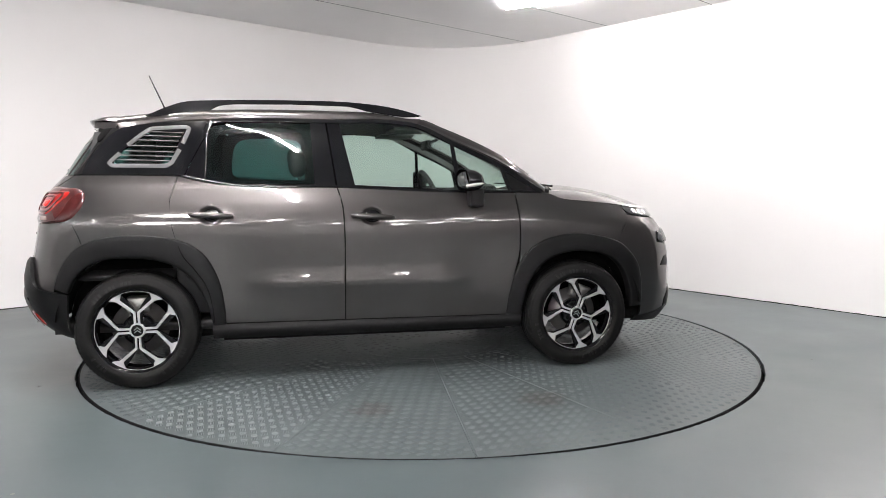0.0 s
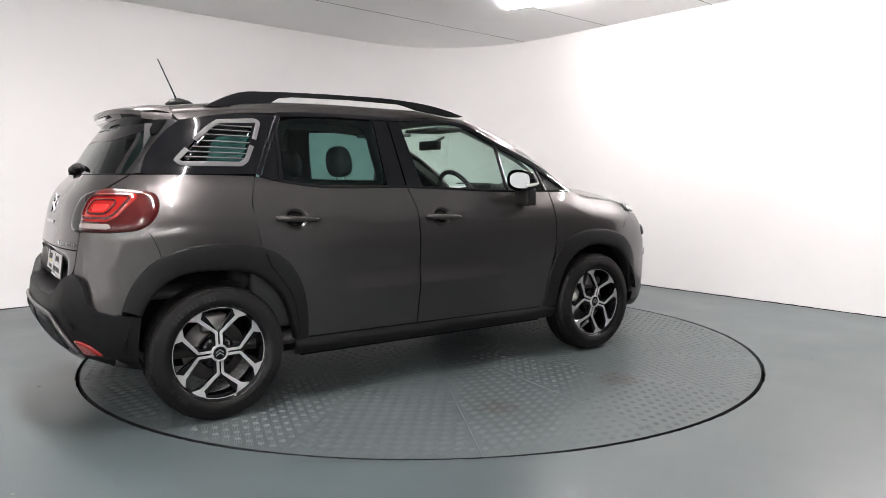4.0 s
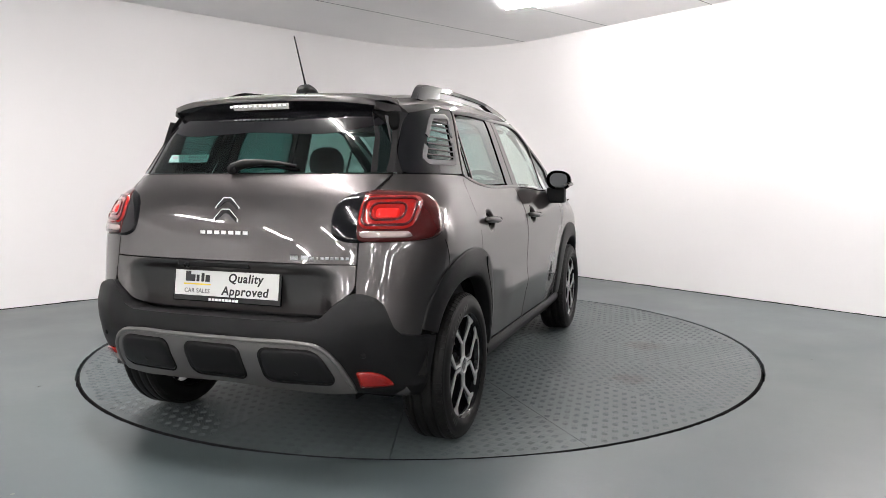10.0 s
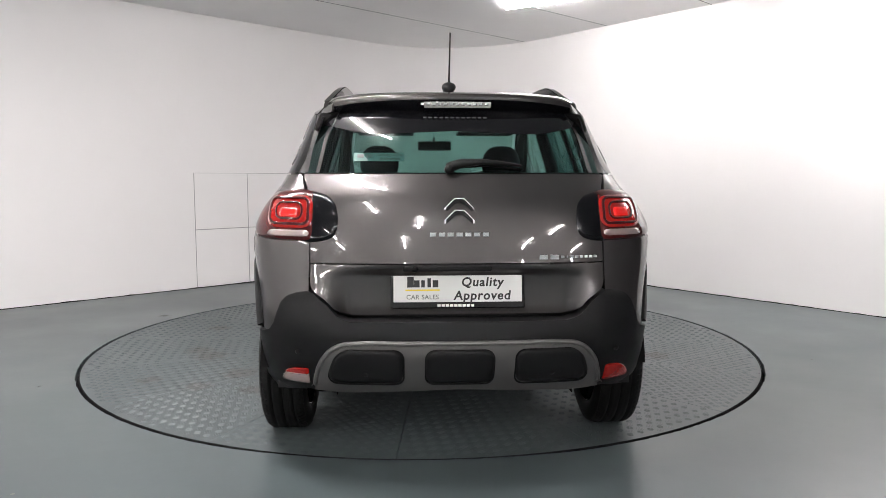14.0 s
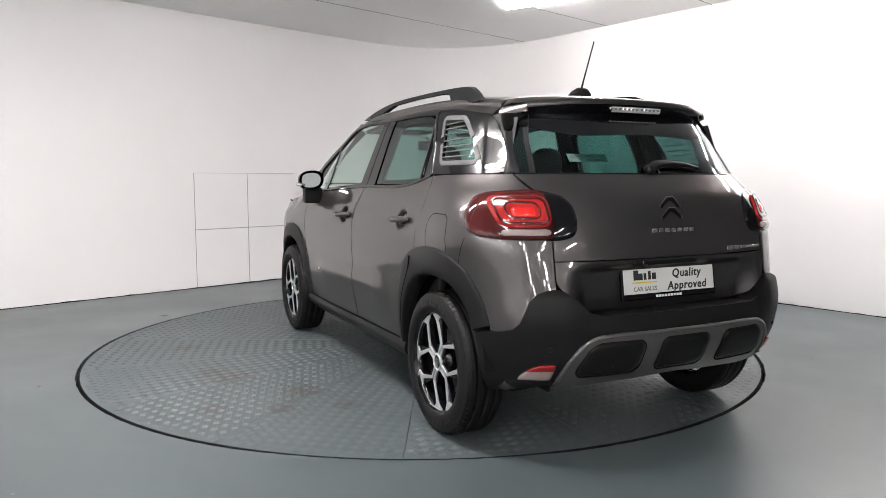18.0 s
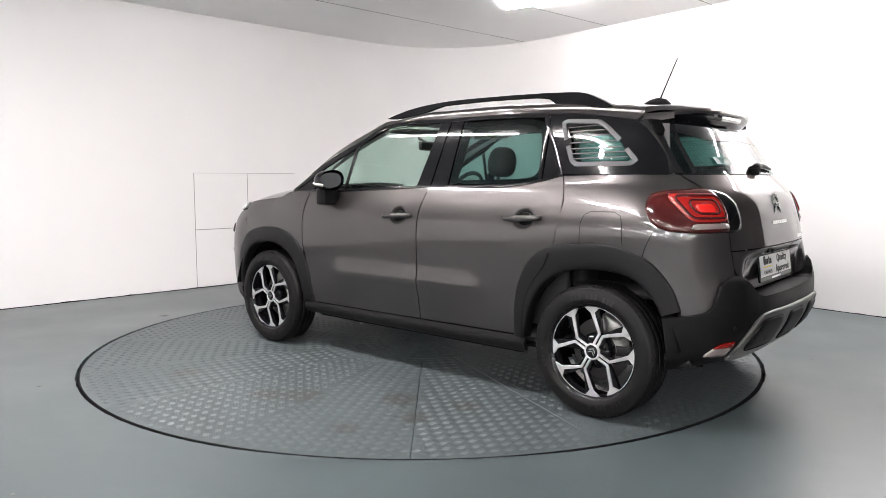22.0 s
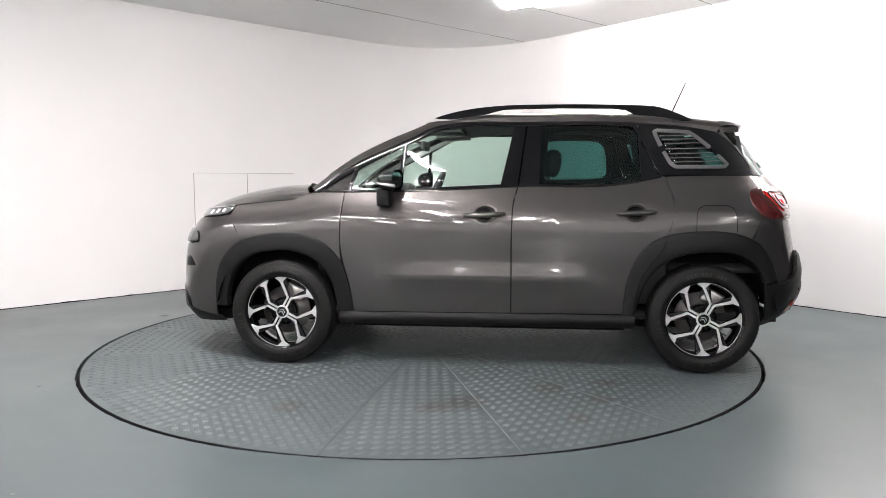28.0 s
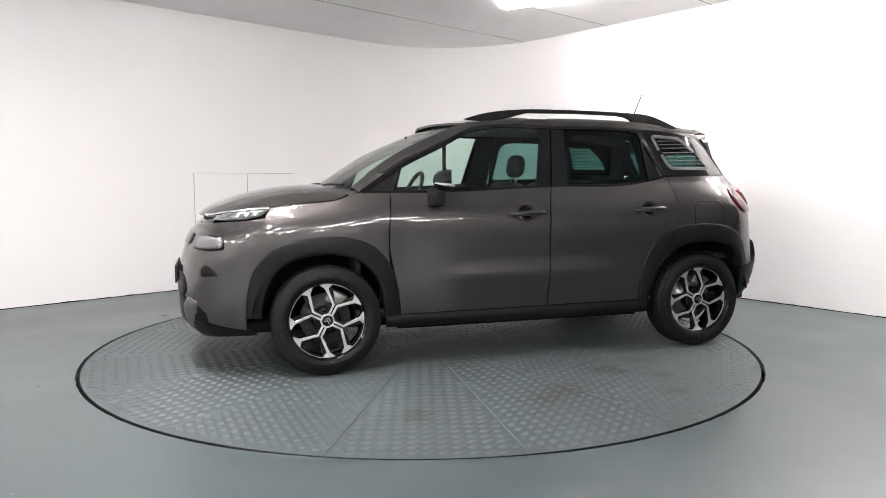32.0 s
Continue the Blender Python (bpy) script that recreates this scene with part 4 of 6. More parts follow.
def build_cladding():
    for s in (1, -1):
        cpart("front_arch_cladding", arch_band(F_ARCH_OUT, F_ARCH_IN, 0.017, s), M_PLASTIC)
        cpart("rear_arch_cladding", arch_band(R_ARCH_OUT, R_ARCH_IN, 0.017, s), M_PLASTIC)
        cut = [(-1.066, 0.806), (-1.047, 0.755), (-0.983, 0.669), (-0.934, 0.594), (-0.902, 0.491), (-0.888, 0.364)]
        cpart("door_gap", strip(cut, 0.005, lift_side, 0.002, 0.0195, s, 30), M_GAP)
        P = lift_side(coons([(0.93, 0.262), (-0.90, 0.262)], [(0.93, 0.340), (-0.90, 0.348)], None, None, 40, 8))
        P[..., 1] += 0.018 * np.sin(np.pi * np.clip((P[..., 2] - 0.26) / 0.085, 0, 1)) + 0.006
        cpart("sill_cladding", sheet(P, 0.02, side=s), M_PLASTIC)
    # rear bumper
    bl = [rs(-1.64, 0.285), rs(-1.72, 0.300), rb(0.6, 0.325), rb(0.3, 0.330), rb(0.0, 0.340)]
    tl = [rs(-1.640, 0.545), rs(-1.70, 0.552), rs(-1.76, 0.560), rb(0.745, 0.575), rb(0.722, 0.605), rb(0.708, 0.645), rb(0.690, 0.690), rb(0.665, 0.718), rb(0.625, 0.733), rb(0.588, 0.737), rb(0.56, 0.728), rb(0.51, 0.69), rb(0.47, 0.645), rb(0.42, 0.628), rb(0.2, 0.627), rb(0.0, 0.627)]
    U = coons(bl, tl, [bl[0], tl[0]], [bl[-1], tl[-1]], 80, 28, smooth=False)
    for s in (1, -1):
        P = lift_rear(U, 0.0)
        z, y = P[..., 2], np.abs(P[..., 1])
        rise = 0.018 * np.clip((z - 0.30) / 0.05, 0, 1) * np.clip((0.76 - z) / 0.05, 0, 1) * (1 + 0.7 * np.clip((y - 0.45) / 0.12, 0, 1) * np.clip((z - 0.52) / 0.1, 0, 1))
        ang = U[..., 0]
        P[..., 0] -= rise * np.cos(ang)
        P[..., 1] += rise * np.sin(ang) * 0.6
        cpart("rear_bumper", sheet(P, 0.02, side=s), M_PLASTIC)
        edge = P[:, -1]
        edge = edge[(edge[:, 1] < 0.60)]
        inn = edge.copy()
        inn[:, 0] = np.maximum(edge[:, 0] + 0.10, -1.858)
        inn[:, 2] -= 0.004
        cpart("bumper_ledge", sheet(np.stack([edge, (edge + inn) / 2, inn], 1) - np.array([0, 0, 0.002]), 0.0, side=s), M_PLASTIC)


build_cladding()


def lift_bump(P, off=0.0):
    return lift_rear(P, off + 0.018)


M_SIDEWALL = material("raised_rubber", (0.007, 0.007, 0.007), 0.45, specular=0.3)


def build_wheel():
    w = new("wheel")
    R = 0.323
    prof = [(0.222, -0.085), (0.232, -0.098), (0.262, -0.104), (0.290, -0.098), (0.308, -0.088), (0.317, -0.074)]
    for y in (-0.045, 0.0, 0.045):
        prof += [(0.3205, y - 0.018), (0.3215, y - 0.0035), (0.314, y - 0.003), (0.314, y + 0.003), (0.3215, y + 0.0035), (0.3205, y + 0.018)]
    prof += [(0.317, 0.074), (0.308, 0.088), (0.300, 0.094), (0.298, 0.0935), (0.290, 0.099), (0.262, 0.105), (0.246, 0.1045), (0.244, 0.103), (0.238, 0.102), (0.232, 0.098), (0.226, 0.088), (0.222, 0.085), (0.222, -0.085)]
    tyre = part("tyre", spin_bm(prof, 96), M_RUBBER, w, "black road tyre with grooved tread")
    # shoulder blocks of the tread
    bm = bmesh.new()
    for k in range(76):
        a = 2 * math.pi * k / 76
        for sy in (1, -1):
            r0, r1, y0, y1 = 0.3195, 0.306, 0.058 * sy, 0.0915 * sy
            da = 0.026
            v = []
            for (r, y) in ((0.3215, y0), (0.3185, 0.074 * sy), (0.3085, 0.0895 * sy)):
                for aa in (a - da, a + da):
                    v.append(bm.verts.new(((r + 0.0006) * math.cos(aa), y, (r + 0.0006) * math.sin(aa))))
            base = []
            for (r, y) in ((0.314, y0), (0.310, 0.074 * sy), (0.302, 0.0895 * sy)):
                for aa in (a - da, a + da):
                    base.append(bm.verts.new((r * math.cos(aa), y, r * math.sin(aa))))
            for q in ((v[0], v[1], v[3], v[2]), (v[2], v[3], v[5], v[4]), (v[0], v[2], base[2], base[0]), (v[2], v[4], base[4], base[2]), (v[1], v[3], base[3], base[1]), (v[3], v[5], base[5], base[3]), (v[4], v[5], base[5], base[4])):
                bm.faces.new(q)
    bmesh.ops.recalc_face_normals(bm, faces=bm.faces[:])
    mk = bmesh.new()
    for a0, cnt in ((40, 11), (205, 9), (310, 5)):
        for k in range(cnt):
            a = radians(a0 + 4.6 * k)
            if k in (3, 7):
                continue
            v = [mk.verts.new((r * math.cos(a + d), 0.1062 - 0.012 * max(0, (r - 0.262) / 0.03) ** 2, r * math.sin(a + d))) for r, d in ((0.255, -0.026), (0.255, 0.026), (0.277, 0.024), (0.277, -0.024))]
            mk.faces.new(v[::-1])
            u = [mk.verts.new(q.co - Vector((0, 0.006, 0))) for q in v]
            for i in range(4):
                mk.faces.new((v[i], v[(i + 1) % 4], u[(i + 1) % 4], u[i]))
    tagged(part("sidewall_lettering", mk, M_SIDEWALL, tyre, smooth=False), kind="stuff")
    tagged(part("tread_rubber", bm, M_RUBBER, tyre, smooth=False), kind="stuff")
    prof = [(0.208, 0.086), (0.213, 0.094), (0.219, 0.096), (0.223, 0.090), (0.222, -0.09), (0.205, -0.09), (0.197, -0.02), (0.194, 0.06), (0.203, 0.080), (0.208, 0.086)]
    rim = part("rim", spin_bm(prof, 72), M_GLOSS, w, "gloss black alloy rim with machined spokes")

    def plate(pts, y0, y1, mat, nm, bev=0.0015):
        bm = extrude_outline([(x, y1, z) for x, z in pts], (0, y0 - y1, 0))
        if bev:
            bmesh.ops.bevel(bm, geom=[e for e in bm.edges if abs(e.verts[0].co.y - y1) < 1e-6 and abs(e.verts[1].co.y - y1) < 1e-6], offset=bev, segments=1, affect="EDGES")
        return part(nm, bm, mat, rim, smooth=False)

    def turned(pts, a):
        c, s = math.cos(a), math.sin(a)
        return [(x * c - z * s, x * s + z * c) for x, z in pts]

    def polar(r, deg):
        return (r * math.cos(math.radians(deg)), r * math.sin(math.radians(deg)))

    for k in range(4):
        a = math.radians(90 * k)
        # black fork body
        for sgn in (1, -1):
            body = [(0.03, 0.0), (0.088, 0.0), (0.115, sgn * 0.015), polar(0.160, sgn * 15), polar(0.199, sgn * 20), polar(0.199, sgn * 38), polar(0.165, sgn * 31), (0.100, sgn * 0.030), (0.03, sgn * 0.024)]
            plate(turned(body, a), 0.050, 0.074, M_GLOSS, "spoke")
            face = [(0.036, sgn * 0.004), (0.092, sgn * 0.004), (0.098, sgn * 0.007), polar(0.176, sgn * 25.5), polar(0.199, sgn * 20), polar(0.2075, sgn * 20), polar(0.2075, sgn * 30), polar(0.202, sgn * 40), polar(0.176, sgn * 31.5), (0.094, sgn * 0.022), (0.088, sgn * 0.0155), (0.036, sgn * 0.0155)]
            plate(turned(face, a), 0.072, 0.080, M_ALLOY, "spoke_face", 0.001)
        arc = [polar(0.2075, d) for d in range(-21, 22, 3)] + [polar(0.2020, d) for d in range(21, -22, -3)]
        plate(turned(arc, a), 0.074, 0.082, M_ALLOY, "rim_edge", 0)
    part("hub", spin_bm([(0.0, 0.078), (0.030, 0.078), (0.036, 0.074), (0.044, 0.066), (0.070, 0.058), (0.080, 0.040), (0.08, 0.0), (0.0, 0.0)], 40), M_GLOSS, rim)
    part("hub_ring", spin_bm([(0.030, 0.074), (0.030, 0.083), (0.036, 0.083), (0.039, 0.076), (0.039, 0.07), (0.030, 0.07)], 40), M_ALLOY, rim)
    for dz in (0.006, -0.008):
        ch = [(-0.017, dz - 0.007), (0, dz + 0.007), (0.017, dz - 0.007), (0.017, dz - 0.001), (0, dz + 0.0125), (-0.017, dz - 0.001)]
        plate(ch, 0.077, 0.081, M_CHROME, "hub_badge", 0)
    for k in range(4):
        a = math.radians(45 + 90 * k)
        bm = spin_bm([(0.0, 0.066), (0.009, 0.066), (0.011, 0.062), (0.011, 0.04), (0, 0.04)], 10)
        bmesh.ops.translate(bm, vec=(0.052 * math.cos(a), 0, 0.052 * math.sin(a)), verts=bm.verts)
        part("wheel_bolt", bm, M_DARK, rim)
    part("brake_disc", spin_bm([(0.0, 0.004), (0.075, 0.004), (0.078, -0.012), (0.140, -0.012), (0.140, -0.032), (0.0, -0.032)], 48), M_STEEL, w, "worn steel brake disc")
    cal = box_bm(-0.06, 0.06, -0.055, 0.022, 0.085, 0.165, 0.012)
    part("brake_caliper", cal, M_STEEL, w, "dull grey brake caliper")
    for ob in w.children_recursive:
        k = 1.028 if ob is tyre or ob.parent is tyre else 1.095
        for v in ob.data.vertices:
            v.co.x *= k
            v.co.z *= k
    return w


WHEEL = build_wheel()


def place_wheels():
    WHEEL.parent = CAR
    WHEEL.matrix_basis = pose(1.296 - CAR_X, 0.750 - CAR_Y, 0.333, 0, -28, 0)
    for x, y, rz, spin in ((-1.302, 0.750, 0, -28), (1.290, -0.750, 180, -20), (-1.302, -0.750, 180, 1)):
        turn = Matrix.Rotation(radians(rz), 4, "Z") @ Matrix.Rotation(radians(spin), 4, "Y")
        copy_thing(WHEEL, Matrix.Translation((x - CAR_X, y - CAR_Y, 0.333)) @ turn)


def build_shell():
    """Dark inner body behind the panel gaps, with open wheel wells."""
    xs = np.linspace(-1.85, 2.05, 79)
    zs = np.linspace(0.24, 1.10, 19)
    X, Z = np.meshgrid(xs, zs, indexing="ij")
    for s in (1, -1):
        Y = np.maximum(half_width(X, Z) - 0.035, 0.02)
        bm = bmesh.new()
        vs = [[bm.verts.new((X[i, j], s * Y[i, j], Z[i, j])) for j in range(len(zs))] for i in range(len(xs))]
        for i in range(len(xs) - 1):
            for j in range(len(zs) - 1):
                cx, cz = (xs[i] + xs[i + 1]) / 2, (zs[j] + zs[j + 1]) / 2
                if math.hypot(abs(cx) - 1.302, cz - 0.33) < 0.45:
                    continue
                if cz > HOODLINE(cx) - 0.05 or (abs(cx) > 1.55 and cz < 0.42):
                    continue
                bm.faces.new((vs[i][j], vs[i + 1][j], vs[i + 1][j + 1], vs[i][j + 1]))
        cpart("inner_body_side", bm, M_DARK)
        for wx in (1.302, -1.302):
            P = np.zeros((30, 2, 3))
            for k in range(30):
                a = math.radians(8 + 164 * k / 29)
                for m, y in enumerate((0.815, 0.50)):
                    P[k, m] = (wx + 0.43 * math.cos(a), s * y, 0.33 + 0.43 * math.sin(a))
            cpart("wheel_arch_liner", grid_bm(P), M_DARK)
            bm = bmesh.new()
            f = [bm.verts.new((wx + 0.43 * math.cos(a), s * 0.5, max(0.26, 0.33 + 0.43 * math.sin(a)))) for a in (2 * math.pi * k / 40 for k in range(40))]
            bm.faces.new(f)
            cpart("wheel_arch_back", bm, M_DARK)
    cpart("underbody", box_bm(-1.60, 1.90, -0.62, 0.62, 0.24, 0.32, 0.02), M_DARK)


build_shell()
# ---- car details ----
M_LENS = material("dark_red_lens", (0.050, 0.006, 0.006), 0.06, coat=0.5, specular=0.3)
# weak emission brightens the red of the unlit lamp
M_LAMP = material("red_lamp_added_glow", (0.22, 0.005, 0.004), 0.15, coat=0.8, emit=(1.0, 0.03, 0.02), emit_strength=0.05)
# a reflector; faint emission stands for the light it throws back
M_REFLECT = material("red_reflector_added_glow", (0.17, 0.004, 0.003), 0.12, coat=0.8, noise_scale=120, noise_amount=0.4, emit=(1.0, 0.02, 0.01), emit_strength=0.02)
M_PINK = material("smoked_pink_lens", (0.26, 0.20, 0.19), 0.12, coat=0.8)
# lamp centre, unlit too, with more glow put into its colour
M_LAMPCORE = material("red_core_added_glow", (0.6, 0.01, 0.008), 0.2, coat=0.8, emit=(1.0, 0.02, 0.015), emit_strength=0.16)
M_CLEAR = material("clear_lamp_lens", (0.55, 0.54, 0.52), 0.12, metal=0.3, coat=0.8)
M_GREYLENS = material("smoked_clear_lens", (0.09, 0.09, 0.094), 0.25, metal=0.2, coat=0.25, specular=0.3)
M_BLACKOUT = material("black_window_trim", (0.004, 0.004, 0.004), 0.9, specular=0.05)
M_VENT = material("grey_screen_print", (0.08, 0.08, 0.084), 0.5, specular=0.3)
M_LETTER = material("black_print", (0.01, 0.01, 0.01), 0.5)
M_GREYPRINT = material("grey_print", (0.12, 0.12, 0.12), 0.5)
M_YELLOW = material("yellow_print", (0.75, 0.55, 0.03), 0.5)
M_PLATE = material("white_plate", (0.62, 0.62, 0.605), 0.35)
M_STICKER = material("pale_green_sticker", (0.10, 0.19, 0.175), 0.5)
M_SEAT = material("dark_grey_seat_cloth", (0.035, 0.035, 0.037), 0.85, noise_scale=30, noise_amount=0.3, bump=0.3, bump_scale=300)
M_LINING = material("grey_headlining", (0.22, 0.22, 0.215), 0.9, noise_scale=40, noise_amount=0.1)
M_TRIM = material("dark_interior_plastic", (0.02, 0.02, 0.021), 0.6)
M_MIRROR = material("mirror_glass", (0.42, 0.44, 0.44), 0.01, metal=1.0)
M_HEAD = material("headlamp_glass", (0.14, 0.14, 0.145), 0.08, metal=0.5, coat=1.0)
M_DRL = material("daylight_blade", (0.8, 0.8, 0.8), 0.2, emit=(1, 1, 1), emit_strength=0.12)


def text_bm(text, size, depth=0.001, spacing=1.0, shear=0.0, bold=0.0):
    """Letters as a mesh, centred, lying in the x-y plane."""
    cu = bpy.data.curves.new("letters", "FONT")
    cu.body, cu.size, cu.extrude, cu.align_x, cu.align_y = text, size, depth, "CENTER", "CENTER"
    cu.space_character, cu.shear, cu.resolution_u = spacing, shear, 3
    cu.offset = bold * size
    ob = bpy.data.objects.new("letters", cu)
    me = bpy.data.meshes.new_from_object(ob)
    bm = bmesh.new()
    bm.from_mesh(me)
    bpy.data.objects.remove(ob)
    bpy.data.curves.remove(cu)
    bpy.data.meshes.remove(me)
    return bm


def rear_facing(bm, x, y, z, lean=0.0):
    """Turn a mesh from the x-y plane to face backwards on the car's rear."""
    m = Matrix.Translation((x, y, z)) @ Matrix.Rotation(radians(lean), 4, "Y") @ Matrix(((0, 0, -1, 0), (-1, 0, 0, 0), (0, 1, 0, 0), (0, 0, 0, 1)))
    bmesh.ops.transform(bm, matrix=m, verts=bm.verts)
    return bm


def slab(w, h, d, bevel=0.0):
    return box_bm(-w / 2, w / 2, -h / 2, h / 2, 0, d, bevel)


def rear_x(y, z):
    a, _ = rb(y, z)
    p = lift_rear(np.array([[a, z]]))[0]
    return float(p[0])


def round_rect(y0, y1, z0, z1, r, k=5):
    pts = []
    for cy, cz, a0 in ((y1 - r, z1 - r, 0), (y0 + r, z1 - r, 90), (y0 + r, z0 + r, 180), (y1 - r, z0 + r, 270)):
        for i in range(k + 1):
            a = radians(a0 + 90 * i / k)
            pts.append((cy + r * math.cos(a), cz + r * math.sin(a)))
    return pts


def loop_strip(outline, width, lift, rise, base, side, n=64):
    o = list(outline) + [outline[0], outline[1]]
    return strip(o, width, lift, rise, base, side, n, smooth=False)


def build_tail_lamps():
    for s in (1, -1):
        lens = [rb(0.568, 1.120), rb(0.60, 1.130), rb(0.66, 1.130), rs(-1.70, 1.128), rs(-1.60, 1.122), rs(-1.555, 1.105), rs(-1.545, 1.07), rs(-1.558, 1.02), rs(-1.60, 0.965), rs(-1.66, 0.938), rs(-1.74, 0.930), rb(0.70, 0.928), rb(0.60, 0.928), rb(0.570, 0.934), rb(0.562, 0.97), rb(0.560, 1.05)]
        # the same outline by side
        lamp = cpart("tail_lamp", closed_blob(lens, lift_rear, 0.011, 10, 80, 0.002, s, power=4), M_LENS, "dark red tail lamp with nested red rings")
        bezel = [rb(0.62, 1.128), rb(0.575, 1.124), rb(0.512, 1.105), rb(0.481, 1.072), rb(0.472, 1.023), rb(0.474, 0.979), rb(0.488, 0.944), rb(0.535, 0.928), rb(0.586, 0.925), rb(0.62, 0.930)]
        cpart("lamp_surround", closed_blob(bezel, lift_rear, 0.003, 6, 60, 0.0025, s), M_GLOSS, "gloss black panel beside the tail lamp")
        base = 0.0145
        o = [rb(y, z) for y, z in round_rect(0.572, 0.762, 0.980, 1.108, 0.034)]
        mesh_object("light_field", closed_blob(o, lift_rear, 0.002, 4, 60, base - 0.001, s), M_LAMP, lamp, "red inner lens")
        for (y0, y1, z0, z1, w) in ((0.588, 0.750, 0.991, 1.090, 0.010), (0.614, 0.724, 1.010, 1.072, 0.008)):
            o = [rb(y, z) for y, z in round_rect(y0, y1, z0, z1, 0.024)]
            mesh_object("dark_ring", loop_strip(o, w, lift_rear, 0.002, base + 0.0012, s), M_LENS, lamp)
        o = [rb(y, z) for y, z in round_rect(0.629, 0.706, 1.024, 1.059, 0.008)]
        mesh_object("light_block", closed_blob(o, lift_rear, 0.003, 3, 40, base + 0.0015, s), M_LAMPCORE, lamp, "bright red lamp centre with added glow")
        o = [rb(y, z) for y, z in round_rect(0.580, 0.765, 0.947, 0.973, 0.011)]
        mesh_object("reversing_light", closed_blob(o, lift_rear, 0.003, 3, 40, base - 0.002, s), M_PINK, lamp, "pale reversing light strip")
        # reflectors low in the bumper
        o = [rb(y, z) for y, z in ((0.580, 0.356), (0.582, 0.432), (0.635, 0.431), (0.668, 0.420), (0.694, 0.385), (0.700, 0.362))]
        fog = cpart("bumper_lamp", closed_blob(o, lift_bump, 0.006, 4, 40, 0.003, s), M_REFLECT if s < 0 else M_PINK, "red lamp in the rear bumper" if s < 0 else "red and clear lamp in the rear bumper")
        if s > 0:
            o = [rb(y, z) for y, z in ((0.581, 0.402), (0.582, 0.432), (0.635, 0.431), (0.668, 0.420), (0.684, 0.402))]
            mesh_object("red_cap", closed_blob(o, lift_bump, 0.006, 4, 40, 0.006, s), M_REFLECT, fog, "red upper lens")


build_tail_lamps()


def build_rear_trim():
    half = [(0.0, 0.547), (0.2, 0.547), (0.38, 0.546), (0.445, 0.538), (0.483, 0.518), (0.518, 0.477), (0.544, 0.415), (0.554, 0.36)]
    rim = [(-y, z) for y, z in half[:0:-1]] + half
    top = [rb(y, z) for y, z in rim]
    bot = [rb(y, z) for y, z in ((-0.557, 0.331), (-0.45, 0.324), (-0.31, 0.330), (-0.2, 0.333), (0.0, 0.341), (0.2, 0.333), (0.31, 0.330), (0.45, 0.324), (0.557, 0.331))]
    G2 = lift_bump(coons(bot, top, None, None, 90, 16), 0.010)
    skid_ob = cpart("skid_plate", sheet(G2, 0.02), M_SATIN, "satin grey skid plate with three black inserts")
    edge = lift_bump(resample(top, 90, True), 0.007)
    mesh_object("skid_edge", tube_bm([tuple(p) for p in edge], 0.010, 8), M_SATIN, skid_ob, "rounded upper edge")
    for y0, y1 in ((0.212, 0.500), (-0.130, 0.130), (-0.500, -0.212)):
        rr = round_rect(y0, y1, 0.376, 0.522, 0.035)
        if y0 > 0.2:
            rr = [(y - 0.050 * max(0, (z - 0.42) / 0.10) ** 1.5 if y > 0.4 else y, z) for y, z in rr]
        if y0 < -0.2:
            rr = [(y + 0.050 * max(0, (z - 0.42) / 0.10) ** 1.5 if y < -0.4 else y, z) for y, z in rr]
        o = [rb(y, z) for y, z in rr]
        pad = mesh_object("insert", closed_blob(o, lift_bump, 0.007, 8, 64, 0.013, 1, power=5), M_PLASTIC, skid_ob, "black plastic insert")
        mesh_object("insert_groove", loop_strip(o, 0.006, lift_bump, 0.0015, 0.0105, 1), M_GAP, skid_ob)
    for y in (0.35, -0.35, 0.62, -0.62):
        zz = 0.418 if abs(y) < 0.5 else 0.50
        o = [rb(y + 0.011 * math.cos(a), zz + 0.011 * math.sin(a)) for a in np.linspace(0, 2 * math.pi, 17)[:-1]]
        cpart("parking_sensor", closed_blob(o, lift_bump, 0.002, 3, 16, 0.0195 if abs(y) < 0.5 else 0.002, 1), M_PLASTIC)
    # number plate holder and plate
    x, z = -1.886, 0.731
    lean = 8.0
    holder = cpart("number_plate", rear_facing(slab(0.530, 0.136, 0.012, 0.004), x, 0.002, z, lean), M_GLOSS, "white number plate in a black holder", smooth=False)

    def on_plate(bm, mat, nm, u, v, lift_by=0.013, label=""):
        bmesh.ops.translate(bm, vec=(u, v, lift_by), verts=bm.verts)
        return mesh_object(nm, rear_facing(bm, x, 0.002, z, lean), mat, holder, label, smooth=False)

    on_plate(slab(0.508, 0.104, 0.002, 0.001), M_PLATE, "plate_face", 0, 0.009)
    on_plate(text_bm("Quality", 0.050, 0.0006, 1.12, 0.14, 0.025), M_LETTER, "lettering", 0.095, 0.034, 0.0155)
    on_plate(text_bm("Approved", 0.050, 0.0006, 1.12, 0.14, 0.025), M_LETTER, "lettering", 0.095, -0.019, 0.0155)
    on_plate(text_bm("CAR SALES", 0.0255, 0.0006, 1.05, 0.0, 0.012), M_GREYPRINT, "lettering", -0.140, -0.024, 0.0155)
    for i, (w, h, dy) in enumerate(((0.026, 0.042, 0.0), (0.022, 0.028, -0.007), (0.014, 0.028, -0.007), (0.014, 0.036, -0.003), (0.022, 0.028, -0.007))):
        on_plate(slab(w, h, 0.0012), M_LETTER, "wordmark_bar", -0.187 + 0.0245 * i, 0.036 + dy, 0.0152)
